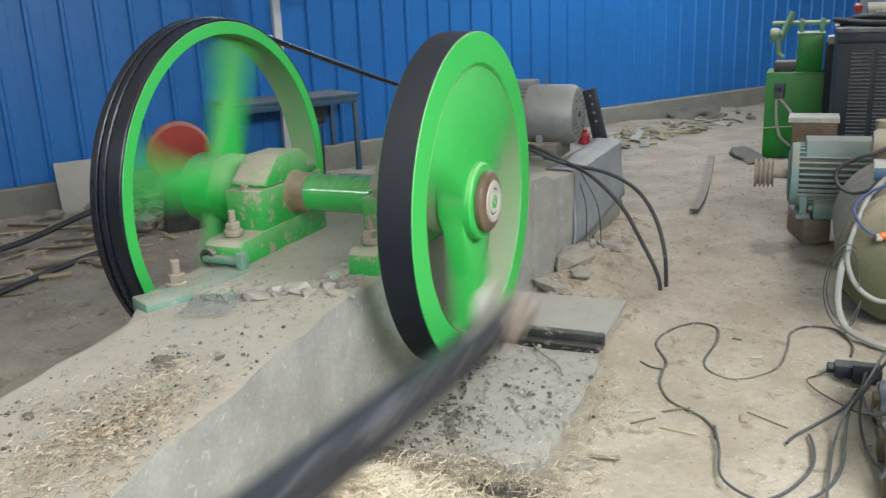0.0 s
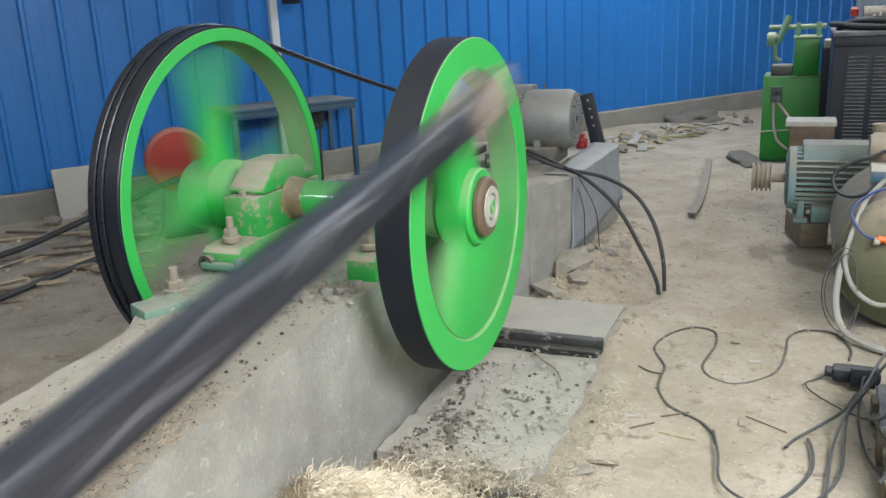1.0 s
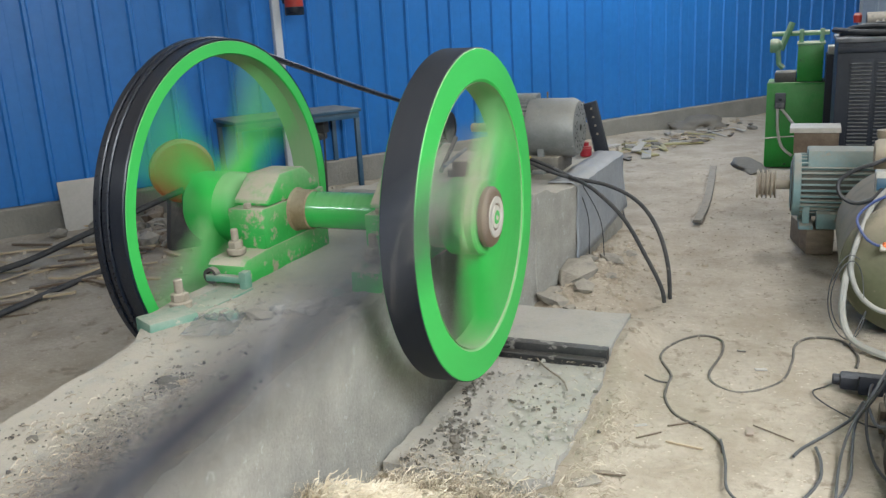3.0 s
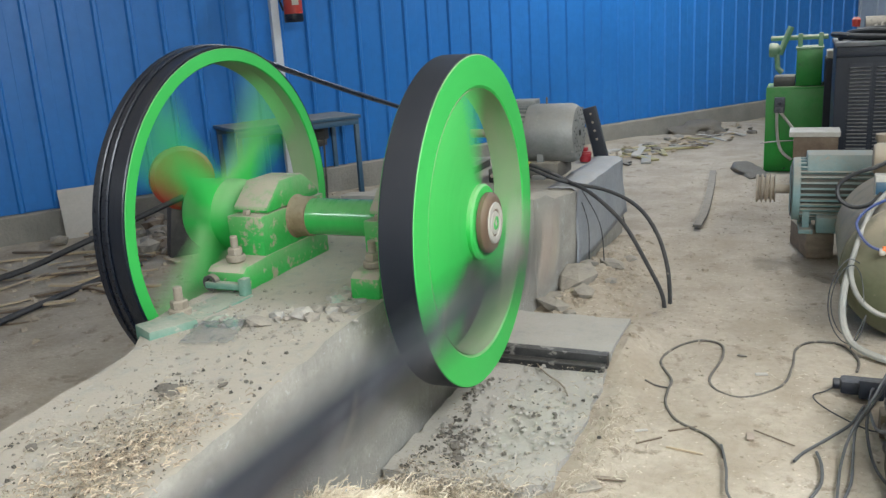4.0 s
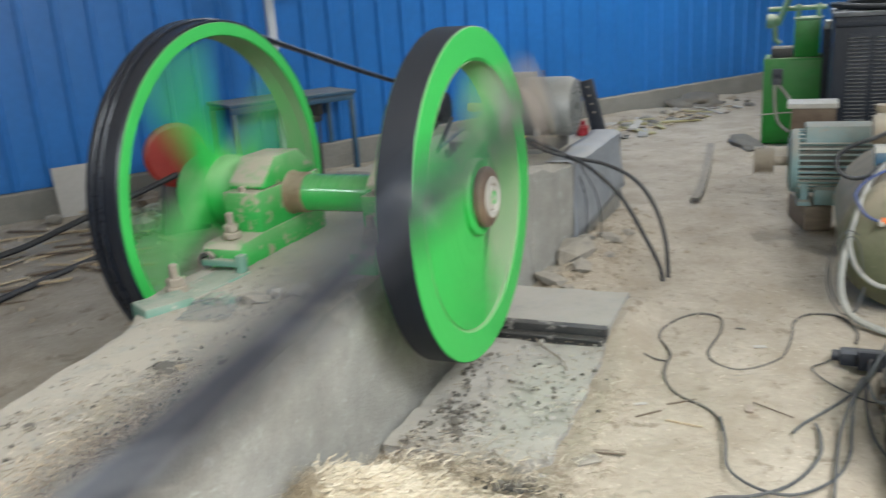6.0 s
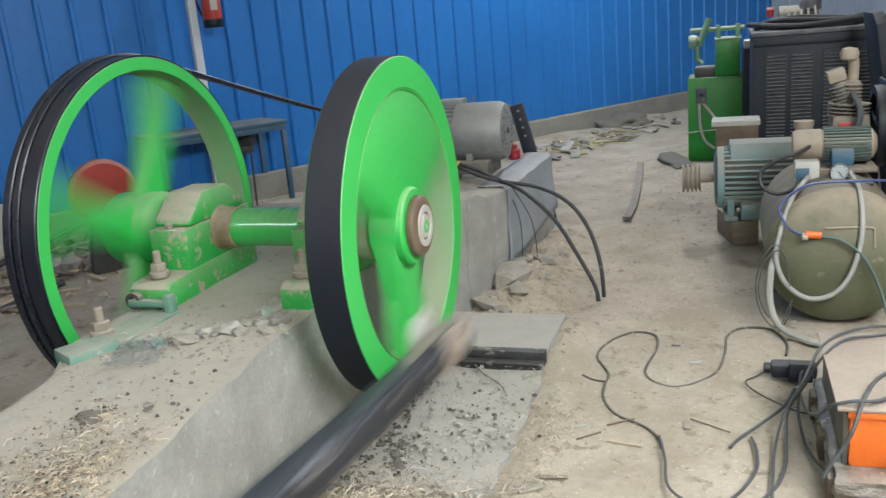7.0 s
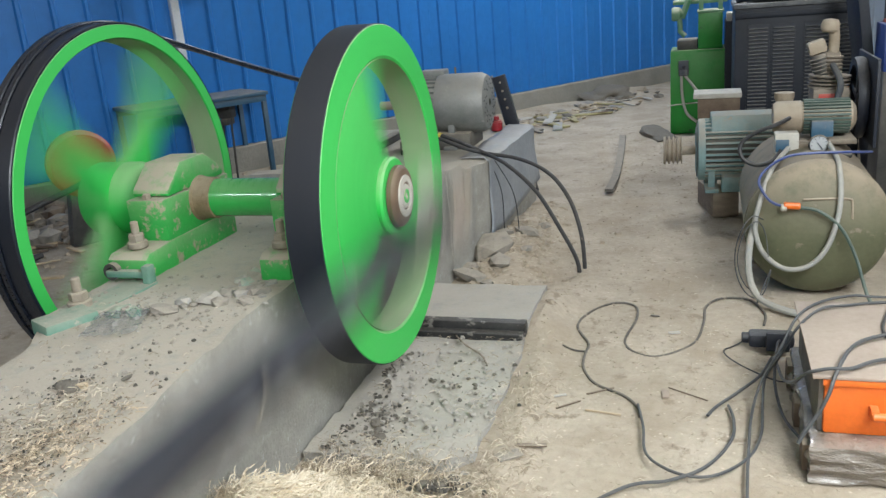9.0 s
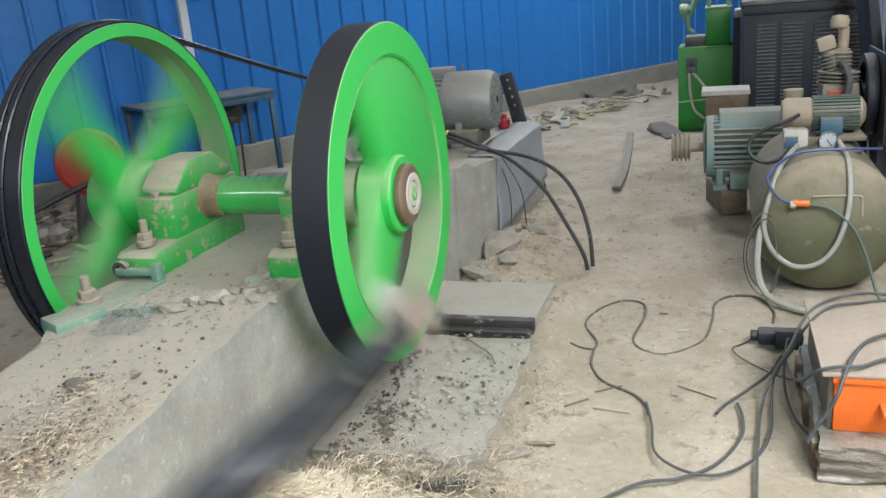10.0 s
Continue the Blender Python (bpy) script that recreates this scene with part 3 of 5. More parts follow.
# ---- bearings ----
def bearing(name, x0, x1, label, reach=0.40, far=0.40):
    h = thing(name, ((x0 + x1) / 2, 0, 0.6), label, "bearing housing", "shaft bearings")
    a, b = x0 - (x0 + x1) / 2, x1 - (x0 + x1) / 2
    part("foot", prism([(-reach, 0.0), (-reach, 0.075), (0.025 - reach, 0.092), (-0.24, 0.10), (far - 0.04, 0.10), (far, 0.075), (far, 0.0)], a - 0.004, b + 0.004, bevel=0.008), green_dusty, h)
    part("lower_half", prism([(-0.245, 0.094), (-0.25, 0.252), (min(far, 0.25), 0.252), (min(far, 0.25) - 0.005, 0.094)], a, b, bevel=0.008), green_dusty, h)
    part("upper_half", prism([(-0.205, 0.254), (-0.205, 0.278), (-0.10, 0.364), (0.065, 0.364), (0.175, 0.285), (0.175, 0.254)], a, b, bevel=0.012), green_dusty, h)
    part("seal_cover", lathe([(b, 0.088), (b + 0.008, 0.085), (b + 0.010, 0.082), (b + 0.072, 0.079), (b + 0.076, 0.074)], 36, m=Matrix.Translation((0, 0, 0.2))), seal_rust, h, "dust caked round seal cover")
    part("seal_cover", lathe([(a, 0.13), (a - 0.016, 0.128), (a - 0.018, 0.075)], 36, m=Matrix.Translation((0, 0, 0.2))), green_dusty, h)
    for y in (-0.228, 0.228):
        part("cap_screw", rod(0.25, 0.272, 0.016, 6, "z", m=Matrix.Translation((0, min(y, far - 0.02), 0))), steel_bolt, h, smooth=False)
    for y in (0.075 - reach, far - 0.075)[:2 if far > 0.3 else 1]:
        hex_bolt(h, 0.0, y, 0.098, 0.85)
    return h


bearing("bearing_housing", -0.945, -0.79, "green cast bearing housing with dusty top, bolted beside the pulley", 0.40, 0.21)
bearing("bearing_housing", -0.358, -0.255, "green cast bearing housing bolted close behind the flywheel", 0.37, 0.37)

sole = thing("sole_plate", (-0.785, -0.76, 0.598), "worn teal green steel plate bolted to the concrete bed", "steel plate", turn=(0, 0, -27))
part("plate", box(-0.062, 0.060, -0.130, 0.035, -0.02, 0.034, 0.010), teal_base, sole)
part("flange", box(-0.105, 0.03, 0.0655, 0.34, -0.02, 0.010, 0.004, m=Matrix.Rotation(radians(24), 4, "Z")), teal_base, sole)
hex_bolt(sole, -0.105, 0.045, 0.006, 0.9)
part("bolt_pad", box(-0.15, -0.0625, -0.01, 0.10, -0.02, 0.006, 0.004), teal_base, sole)
clamp = thing("clamp", (-0.835, -0.435, 0.606), "teal green screw clamp lying on the steel plate", "clamp")
part("bar", box(-0.09, 0.08, -0.015, 0.015, 0.02, 0.045, 0.006), teal_base, clamp)
part("jaw", box(0.06, 0.09, -0.02, 0.02, 0.0, 0.065, 0.006), teal_base, clamp)
part("ring", lathe([(-0.012, 0.018), (0.012, 0.018), (0.012, 0.030), (-0.012, 0.030)], 20, "y", m=Matrix.Translation((-0.07, 0, 0.040)), closed=True), iron_dark, clamp)

# a crumpled scrap of clear plastic on the bed
clear = bpy.data.materials.new("dusty_clear_plastic")
clear.use_nodes = True
shader = clear.node_tree.nodes["Principled BSDF"]
shader.inputs["Base Color"].default_value = (0.30, 0.30, 0.28, 1)
shader.inputs["Roughness"].default_value, shader.inputs["Alpha"].default_value = 0.28, 0.20
bm = bmesh.new()
rows = []
for i in range(17):
    row = []
    for k in range(17):
        u, v = i / 16 - 0.5, k / 16 - 0.5
        p = Vector((u * 0.16, v * 0.20, 0.012 + 0.045 * max(0.0, 0.5 - math.hypot(u, v)) + 0.022 * abs(noise.noise(Vector((u * 6, v * 6, 3)))) + 0.010 * abs(noise.noise(Vector((u * 15, v * 15, 8))))))
        row.append(bm.verts.new(p + Vector((0.02 * noise.noise(Vector((v * 7, 0, 1))), 0.02 * noise.noise(Vector((u * 7, 4, 1))), 0))))
    rows.append(row)
for p, q in zip(rows, rows[1:]):
    for k in range(16):
        bm.faces.new((p[k], p[k + 1], q[k + 1], q[k]))
scrap = solid("plastic_scrap", bm, clear, "crumpled scrap of dusty clear plastic on the concrete bed", "plastic scrap", at=(-0.61, -0.81, 0.604), turn=(0, 0, 20), smooth=False)
scrap.modifiers.new("thickness", "SOLIDIFY").thickness = 0.001

# lumps of broken concrete along the joint in the bed
for k in range(52):
    rnd = random.Random(k)
    along = rnd.random()
    x, y = -0.74 + 0.50 * along + rnd.uniform(-0.04, 0.04), -0.76 + 0.22 * along + rnd.uniform(-0.05, 0.05)
    if k > 22:
        x, y = -0.355 + rnd.uniform(-0.075, 0.06), -0.42 + rnd.uniform(-0.13, 0.12)
    s = rnd.choice((0.010, 0.014, 0.018, 0.024, 0.028)) if k not in (5, 9, 14, 24) else 0.032
    solid("concrete_lump", lump((s * rnd.uniform(0.8, 1.6), s, s * rnd.uniform(0.5, 0.9)), k, sub=1), teal_base if k % 11 == 3 else (rubble, rubble, concrete_wet)[k % 3], "broken lump of dusty concrete on the machine bed", "rubble", "lumps on the bed", smooth=False, at=(x, y, bed_at(y)[2] + s * 0.3), turn=(rnd.uniform(-20, 20), rnd.uniform(-20, 20), 40 * k))

# ---- belt drive: motor on the pedestal, belts to the large pulley ----
MY, MZ, MR = 2.30, 0.815, 0.175


def motor(name, at, turn, r, length, body_mat, label, fins=14, cowl_mat=None, foot_drop=None, group="", cowl_from=-0.06, core_mat=None, fin_half=0.0032):
    """A finned electric motor, its axis along x and its fan cowl at +x."""
    m = thing(name, at, label, "electric motor", group, turn)
    drop = foot_drop or r * 1.4
    part("body", lathe([(-length * 0.46, r * 0.55), (-length * 0.46, r * 0.86), (-length * 0.40, r * 0.90), (length * 0.20, r * 0.90), (length * max(0.22, cowl_from), r * 0.88)], 40), core_mat or body_mat, m)
    for k in range(fins * 2):
        an = 2 * math.pi * (k + 0.5) / (fins * 2)
        part("fin", box(-length * 0.37, length * cowl_from, -fin_half, fin_half, r * 0.86, r * 1.0, 0.0, m=Matrix.Rotation(an, 4, "X")), body_mat, m, smooth=False)
    part("front_shield", lathe([(-length * 0.47, 0.03), (-length * 0.47, r * 0.70), (-length * 0.44, r * 0.98), (-length * 0.37, r * 1.0), (-length * 0.36, r * 0.85)], 40), body_mat, m)
    cowl = part("fan_cowl", lathe([(length * cowl_from, r * 1.01), (length * (cowl_from + 0.02), r * 1.03), (length * 0.42, r * 1.03), (length * 0.485, r * 0.93), (length * 0.50, r * 0.80), (length * 0.50, 0.02)], 40), cowl_mat or body_mat, m)
    # raised black discs paint the dark of the cowl's air holes
    for k in range(36):
        ring, an = (0.50, 0.64, 0.78)[k % 3], 2 * math.pi * k / 36
        part("hole_disc", rod(length * 0.495, length * 0.503, 0.0075, 6, m=Matrix.Translation((0, ring * r * math.cos(an), ring * r * math.sin(an)))), black_paint, cowl, smooth=False)
    for x in (-length * 0.30, length * 0.10):
        for side in (-1, 1):
            part("foot", box(x - 0.04, x + 0.04, side * r * 0.5 - 0.05, side * r * 0.95 + 0.03 * side, -drop, -drop + 0.025, 0.004) if side > 0 else box(x - 0.04, x + 0.04, -r * 0.95 - 0.03, -r * 0.5 + 0.05, -drop, -drop + 0.025, 0.004), body_mat, m)
            part("foot_web", box(x - 0.02, x + 0.02, side * r * 0.68 - 0.02, side * r * 0.68 + 0.02, -drop + 0.02, -r * 0.55, 0.003), body_mat, m)
    part("shaft", rod(-length * 0.80, -length * 0.40, r * 0.16, 20), steel_bolt, m)
    return m


drive = motor("drive_motor", (-0.475, MY, MZ), (0, 0, 0), MR, 0.55, motor_grey, "dusty grey electric motor with rounded fan cowl on concrete pedestal", foot_drop=MZ - 0.552)
part("terminal_box", box(-0.16, 0.0, -0.02, 0.10, MR * 0.92, MR + 0.03, 0.008), motor_grey, drive, "dusty terminal box")
part("lifting_eye", rod(-0.01, 0.045, 0.006, 8, "z", m=Matrix.Translation((0.07, 0, MR * 1.0))), cap_brown, drive)
PULLEY_R = 0.10
bmp = [(-0.585, PULLEY_R * 0.8), (-0.585, PULLEY_R)]
for g in GROOVES:
    bmp += [(g + 0.475 + 0.012, PULLEY_R), (g + 0.475 + 0.007, PULLEY_R - 0.016), (g + 0.475 - 0.007, PULLEY_R - 0.016), (g + 0.475 - 0.012, PULLEY_R)]
part("motor_pulley", lathe(bmp + [(-0.77, PULLEY_R), (-0.77, 0.03)], 36, bm=rod(-0.60, -0.588, PULLEY_R * 0.82, 36)), belt_black, drive, "black grooved motor pulley")
rail = thing("slide_rail", (-0.60, MY, 0.552), "dark steel motor slide rail with adjusting screw", "slide rail")
part("bar", box(-0.36, -0.30, -0.34, 0.30, 0.0, 0.05, 0.005), iron_dark, rail)
part("screw", rod(-0.40, 0.10, 0.012, 10, "y", m=Matrix.Translation((-0.25, 0, 0.07))), iron_dark, rail)
part("motor_base", box(-0.06, 0.30, -0.16, 0.17, 0.0, 0.10, 0.012), rubber_dusty, rail, "dusty dark motor base")
part("screw_block", box(-0.10, 0.0, -0.30, -0.24, 0.0, 0.085, 0.006), iron_dark, rail)
part("near_screw", rod(-0.38, -0.16, 0.012, 10, "y", m=Matrix.Translation((-0.05, 0, 0.055))), steel_bolt, rail)
part("lever", sweep([Vector((-0.42, -0.02, 0.20)), Vector((-0.42, -0.30, 0.03))], 0.014), black_paint, rail)
part("lever", sweep([Vector((-0.38, 0.04, 0.12)), Vector((-0.38, -0.33, 0.07))], 0.012), blue_dull, rail)
part("bracket", box(-0.30, -0.20, -0.40, -0.37, 0.0, 0.11, 0.004), iron_dark, rail)

for k, g in enumerate(GROOVES):
    r1, r2, dy, dz = 0.677, PULLEY_R - 0.004, MY, MZ - AXLE_Z
    lean = math.asin((r1 - r2) / math.hypot(dy, dz))
    pts = []
    for i in range(61):
        an = math.pi / 2 - lean + (math.pi + 2 * lean) * i / 60
        pts.append(Vector((g, r1 * math.cos(an), AXLE_Z + r1 * math.sin(an))))
    e0 = pts[-1]
    low = [Vector((g, dy + r2 * math.cos(an), MZ + r2 * math.sin(an))) for an in [-(math.pi / 2 - lean) + (math.pi - 2 * lean) * i / 14 for i in range(15)]]
    sag = (0.016, 0.0)[k]
    under = [e0.lerp(low[0], i / 16) - Vector((0, 0, 0.01 * math.sin(math.pi * i / 16))) for i in range(1, 16)]
    over = [low[-1].lerp(pts[0], i / 16) - Vector((0, 0, sag * math.sin(math.pi * i / 16))) for i in range(1, 16)]
    solid("drive_belt", sweep(pts + under + low + over, 0.01, closed=True, section=[(-0.010, 0.010), (-0.013, 0.005), (-0.008, -0.009), (0.008, -0.009), (0.013, 0.005), (0.010, 0.010)]), belt_black, "black rubber drive belt round pulley and motor", "belt", "drive belts")

# ---- plastic sheet over the pedestal's side, cables from the motor ----
bm = bmesh.new()
rows = []
for i in range(25):
    y = 1.82 + 1.12 * i / 24
    xr = -0.20 + min(0.07, 0.16 * (y - 1.315)) + 0.05 * (y - 1.315) / 1.6
    row = []
    for k in range(15):
        u = k / 14
        if u < 0.25:
            p = Vector((xr - 0.16 * (0.25 - u) / 0.25, y, 0.566))
        else:
            d = (u - 0.25) / 0.75
            p = Vector((xr + 0.014 + 0.035 * d * d * i / 24, y - 0.05 * d, 0.566 - d * (0.47 - 0.10 * i / 24)))
        p += Vector((0.012 * noise.noise(p * 6), 0, 0.006 * noise.noise(p * 5)))
        row.append(bm.verts.new(p))
    rows.append(row)
for p, q in zip(rows, rows[1:]):
    for k in range(14):
        bm.faces.new((p[k], p[k + 1], q[k + 1], q[k]))
sheet = solid("plastic_sheet", bm, plastic, "pale wrinkled plastic sheet draped over the concrete pedestal", "plastic sheet")
mod = sheet.modifiers.new("thickness", "SOLIDIFY")
mod.thickness = 0.002


def cable(pts, r, mat, label, category="cable", group="", name="cable", steps=8, n=8):
    return solid(name, sweep(smooth_path(pts, steps), r, n), mat, label, category, group)


cable([(-0.62, 2.05, 0.70), (-0.45, 1.95, 0.685), (-0.30, 1.92, 0.64), (-0.17, 1.90, 0.585), (0.02, 1.70, 0.55), (0.20, 1.60, 0.42), (0.33, 1.56, 0.22), (0.41, 1.54, 0.07), (0.43, 1.53, -0.02)], 0.0112, cable_black, "thick black motor cable running down into the sand", group="motor cables")
cable([(-0.62, 2.03, 0.67), (-0.44, 1.93, 0.665), (-0.28, 1.90, 0.61), (-0.15, 1.90, 0.575), (0.06, 1.88, 0.54), (0.24, 1.80, 0.47), (0.36, 1.72, 0.34), (0.43, 1.63, 0.17), (0.45, 1.59, -0.02)], 0.0112, cable_black, "thick black motor cable running down into the sand", group="motor cables")
cable([(-0.14, 1.90, 0.57), (-0.06, 1.88, 0.36), (-0.05, 1.86, 0.14), (-0.04, 1.84, 0.08)], 0.003, cable_black, "thin black wire hanging down the pedestal", "wire", name="wire")
cable([(-0.12, 1.91, 0.57), (0.0, 1.92, 0.34), (0.03, 1.90, 0.10), (0.04, 1.9, 0.07)], 0.003, cable_black, "thin black wire hanging down the pedestal", "wire", name="wire")
tape = solid("cable_tape", sweep([Vector((-0.43, 1.94, 0.682)), Vector((-0.415, 1.936, 0.676))], 0.0165, 10), yellow_tape, "yellow tape wound round the motor cable", "tape")
for k, (x, y, s) in enumerate([(-0.06, 1.62, 0.11), (0.02, 1.42, 0.06), (-0.10, 1.28, 0.07), (0.06, 1.95, 0.06), (-0.05, 1.85, 0.05), (0.10, 1.72, 0.035), (0.0, 1.20, 0.035), (0.12, 2.2, 0.04), (-0.14, 1.42, 0.05)]):
    solid("stone", lump((s, s * 1.3, s * 0.5), k + 50, sub=1), rubble, "dusty broken concrete stone half buried in sand", "stone", "stones at the bed", smooth=False, at=(x, y, ground(x, y) + s * 0.2), turn=(8, 5, 33 * k))

# ---- behind the pedestal ----
plank = thing("leaning_bar", (-0.225, 3.06, 0.0), "dark steel bar with bolt heads leaning behind the motor pedestal", "steel bar")
part("board", box(0.072, 0.160, -0.025, 0.025, 0.03, 0.885, 0.005, m=Matrix.Rotation(radians(-13.5), 4, "Y")), black_paint, plank)
part("pale_edge", box(0.065, 0.0715, -0.018, 0.018, 0.45, 0.90, 0.001, m=Matrix.Rotation(radians(-13.5), 4, "Y")), slat_grey, plank)
for z in (0.66, 0.72, 0.78, 0.84):
    part("bolt_head", rod(-0.032, -0.026, 0.009, 6, "y", m=Matrix.Rotation(radians(-13.5), 4, "Y") @ Matrix.Translation((0.12, 0, z))), steel_bolt, plank, smooth=False)
red = thing("red_bottle_jack", (-0.290, 2.80, 0.552), "small red bottle jack standing on the pedestal", "jack")
part("body", rod(0.0, 0.070, 0.038, 20, "z"), crimson, red)
part("neck", rod(0.070, 0.098, 0.020, 16, "z"), crimson, red)
part("collar", lathe([(0.04, 0.037), (0.044, 0.042), (0.055, 0.042), (0.06, 0.037)], 20, "z"), crimson, red)

# ---- table against the wall ----
T0, TA = Vector((-2.675, 3.98, 0)), math.degrees(math.atan2(WALL_DIR.y, WALL_DIR.x))
table = thing("work_table", T0, "dusty dark blue steel work table standing near the wall", "table", turn=(0, 0, TA + 180))
part("tabletop", box(-0.04, 1.15, -0.52, 0.03, 0.735, 0.765, 0.004), blue_dull, table)
part("apron", box(-0.02, 1.13, 0.0, 0.02, 0.68, 0.734, 0.003), blue_dull, table)
part("apron", box(-0.02, 1.13, -0.50, -0.48, 0.68, 0.734, 0.003), blue_dull, table)
for x, y in ((0, 0), (1.11, 0), (0, -0.49), (1.11, -0.49)):
    part("leg", box(x - 0.02, x + 0.02, y - 0.02, y + 0.02, 0.0, 0.68, 0.003), blue_dull, table)
vise = thing("table_clamp", (-2.975, 3.861, 0.0), "dark steel clamp screwed under the table edge on two rods", "clamp")
part("frame", box(-0.09, 0.05, -0.05, 0.05, 0.56, 0.735, 0.012), iron_dark, vise)
part("block", box(-0.05, 0.02, -0.06, 0.06, 0.50, 0.559, 0.010), iron_dark, vise)
part("rod", sweep([Vector((0.02, 0, 0.58)), Vector((0.0, 0.0, 0.0))], 0.010), iron_dark, vise)
part("rod", sweep([Vector((-0.06, 0, 0.58)), Vector((-0.10, 0.0, 0.03))], 0.010), iron_dark, vise)

# ---- post and fire extinguisher on the wall ----
post_at = Vector((-3.226, 3.68, 0))
post = thing("wall_post", post_at, "white painted steel post standing before the blue wall", "post")
part("column", box(-0.035, 0.035, -0.03, 0.03, 0.0, 4.6, 0.004, m=Matrix.Rotation(radians(TA), 4, "Z")), white_paint, post)
part("base", box(-0.06, 0.06, -0.06, 0.06, 0.0, 0.02, 0.003, m=Matrix.Rotation(radians(TA), 4, "Z")), white_paint, post)
ext_at = Vector((-3.064, 3.737, 0))
ext = thing("fire_extinguisher", (ext_at.x, ext_at.y, 1.60), "red fire extinguisher with black foot hung on the white post", "fire extinguisher")
body = part("cylinder", lathe([(0.06, 0.078), (0.07, 0.080), (0.36, 0.080), (0.41, 0.06), (0.43, 0.03), (0.46, 0.025)], 32, "z", caps=True), red_paint, ext)
part("foot", lathe([(0.0, 0.070), (0.0, 0.078), (0.012, 0.084), (0.068, 0.084), (0.070, 0.079)], 32, "z"), belt_black, ext, "black plastic foot")
part("label_plate", box(-0.03, 0.03, -0.083, -0.080, 0.14, 0.24, 0.001, m=Matrix.Rotation(radians(TA - 8), 4, "Z")), cap_pale, body, "pale label")
part("bracket", box(-0.02, 0.02, 0.07, 0.13, 0.30, 0.33, 0.003, m=Matrix.Rotation(radians(TA), 4, "Z")), white_paint, ext)
part("hose", sweep(smooth_path([(0.02, -0.03, 0.45), (-0.12, 0.0, 0.42), (-0.15, 0.0, 0.28), (-0.10, 0.0, 0.10)], 6), 0.010), belt_black, ext)

# ---- red guarded machine, board, pipes and wood at the far side ----
saw = thing("guarded_saw", (-3.0, 1.95, 0.0), "small bench saw with a round red guard and black pulley", "saw")
turn = Matrix.Rotation(radians(-38), 4, "Z")
part("guard", lathe([(-0.05, 0.05), (-0.05, 0.20), (-0.03, 0.225), (0.03, 0.225), (0.05, 0.20), (0.05, 0.05)], 40, m=Matrix.Translation((0, 0, 0.56)) @ turn, closed=True), red_paint, saw, "round red guard")
part("guard_face", lathe([(0.0502, 0.19), (0.052, 0.19), (0.052, 0.0)], 40, m=Matrix.Translation((0, 0, 0.56)) @ turn), red_paint, saw)
part("pulley", lathe([(0.08, 0.03), (0.08, 0.12), (0.095, 0.125), (0.10, 0.10), (0.115, 0.10), (0.12, 0.125), (0.135, 0.12), (0.135, 0.03)], 32, m=Matrix.Translation((0.06, 0.04, 0.36)) @ turn), belt_black, saw, "black belt pulley")
part("arbor", rod(-0.15, 0.16, 0.025, 16, m=Matrix.Translation((0.06, 0.04, 0.36)) @ turn), iron_dark, saw)
part("stand", prism([(-0.16, 0.0), (-0.10, 0.42), (0.10, 0.42), (0.16, 0.0)], -0.12, 0.02, m=turn), iron_dark, saw)
board = thing("leaning_board", (-4.27, 2.17, 0.0), "pale dusty board leaning against the plinth", "board", turn=(-14, 0, TA))
part("panel", box(-0.12, 0.22, -0.008, 0.008, 0.0, 0.42, 0.003), board_pale, board)
cable([(-2.95, 1.88, 0.44), (-3.4, 1.35, 0.22), (-3.75, 0.95, 0.07), (-4.3, 0.3, 0.02)], 0.022, cable_black, "dark steel pipe leaning down to the sandy floor", "pipe", name="pipe", steps=4)
cable([(-3.12, 1.55, 0.03), (-3.15, 1.17, 0.022), (-3.10, 0.4, 0.02), (-2.95, -0.6, 0.02)], 0.020, cable_black, "dark steel pipe lying on the sandy floor", "pipe", name="pipe", steps=4)
rnd = random.Random(5)
for k in range(46):
    x, y = rnd.uniform(-4.3, -3.0), rnd.uniform(0.4, 2.3)
    if (Vector((x, y, 0)) - WALL_AT).dot(WALL_FACE) < 0.15:
        continue
    ln, wd, th = rnd.uniform(0.15, 0.75), rnd.uniform(0.015, 0.04), rnd.uniform(0.008, 0.02)
    solid("wood_offcut", box(-ln / 2, ln / 2, -wd / 2, wd / 2, 0, th, 0.002), wood_pale if k % 3 else wood_brown, "thin sawn wood offcut lying on the floor", "offcut", "offcuts by the wall", at=(x, y, ground(x, y) + 0.004 + 0.014 * rnd.random()), turn=(0, rnd.uniform(-3, 3), rnd.gauss(45, 24)))
for k in range(40):
    x, y = rnd.gauss(-3.45, 0.28), rnd.gauss(2.15, 0.26)
    if (Vector((x, y, 0)) - WALL_AT).dot(WALL_FACE) < 0.2:
        continue
    s = rnd.uniform(0.03, 0.085)
    solid("rubble_stone", lump((s * 1.3, s, s * 0.8), k + 90, sub=1), wood_brown if k % 4 == 0 else rubble, "broken brick and stone heaped by the wall", "rubble", "rubble heap", smooth=False, at=(x, y, ground(x, y) + s * 0.4 + 0.05 * rnd.random()), turn=(rnd.uniform(-30, 30), 0, rnd.uniform(0, 180)))

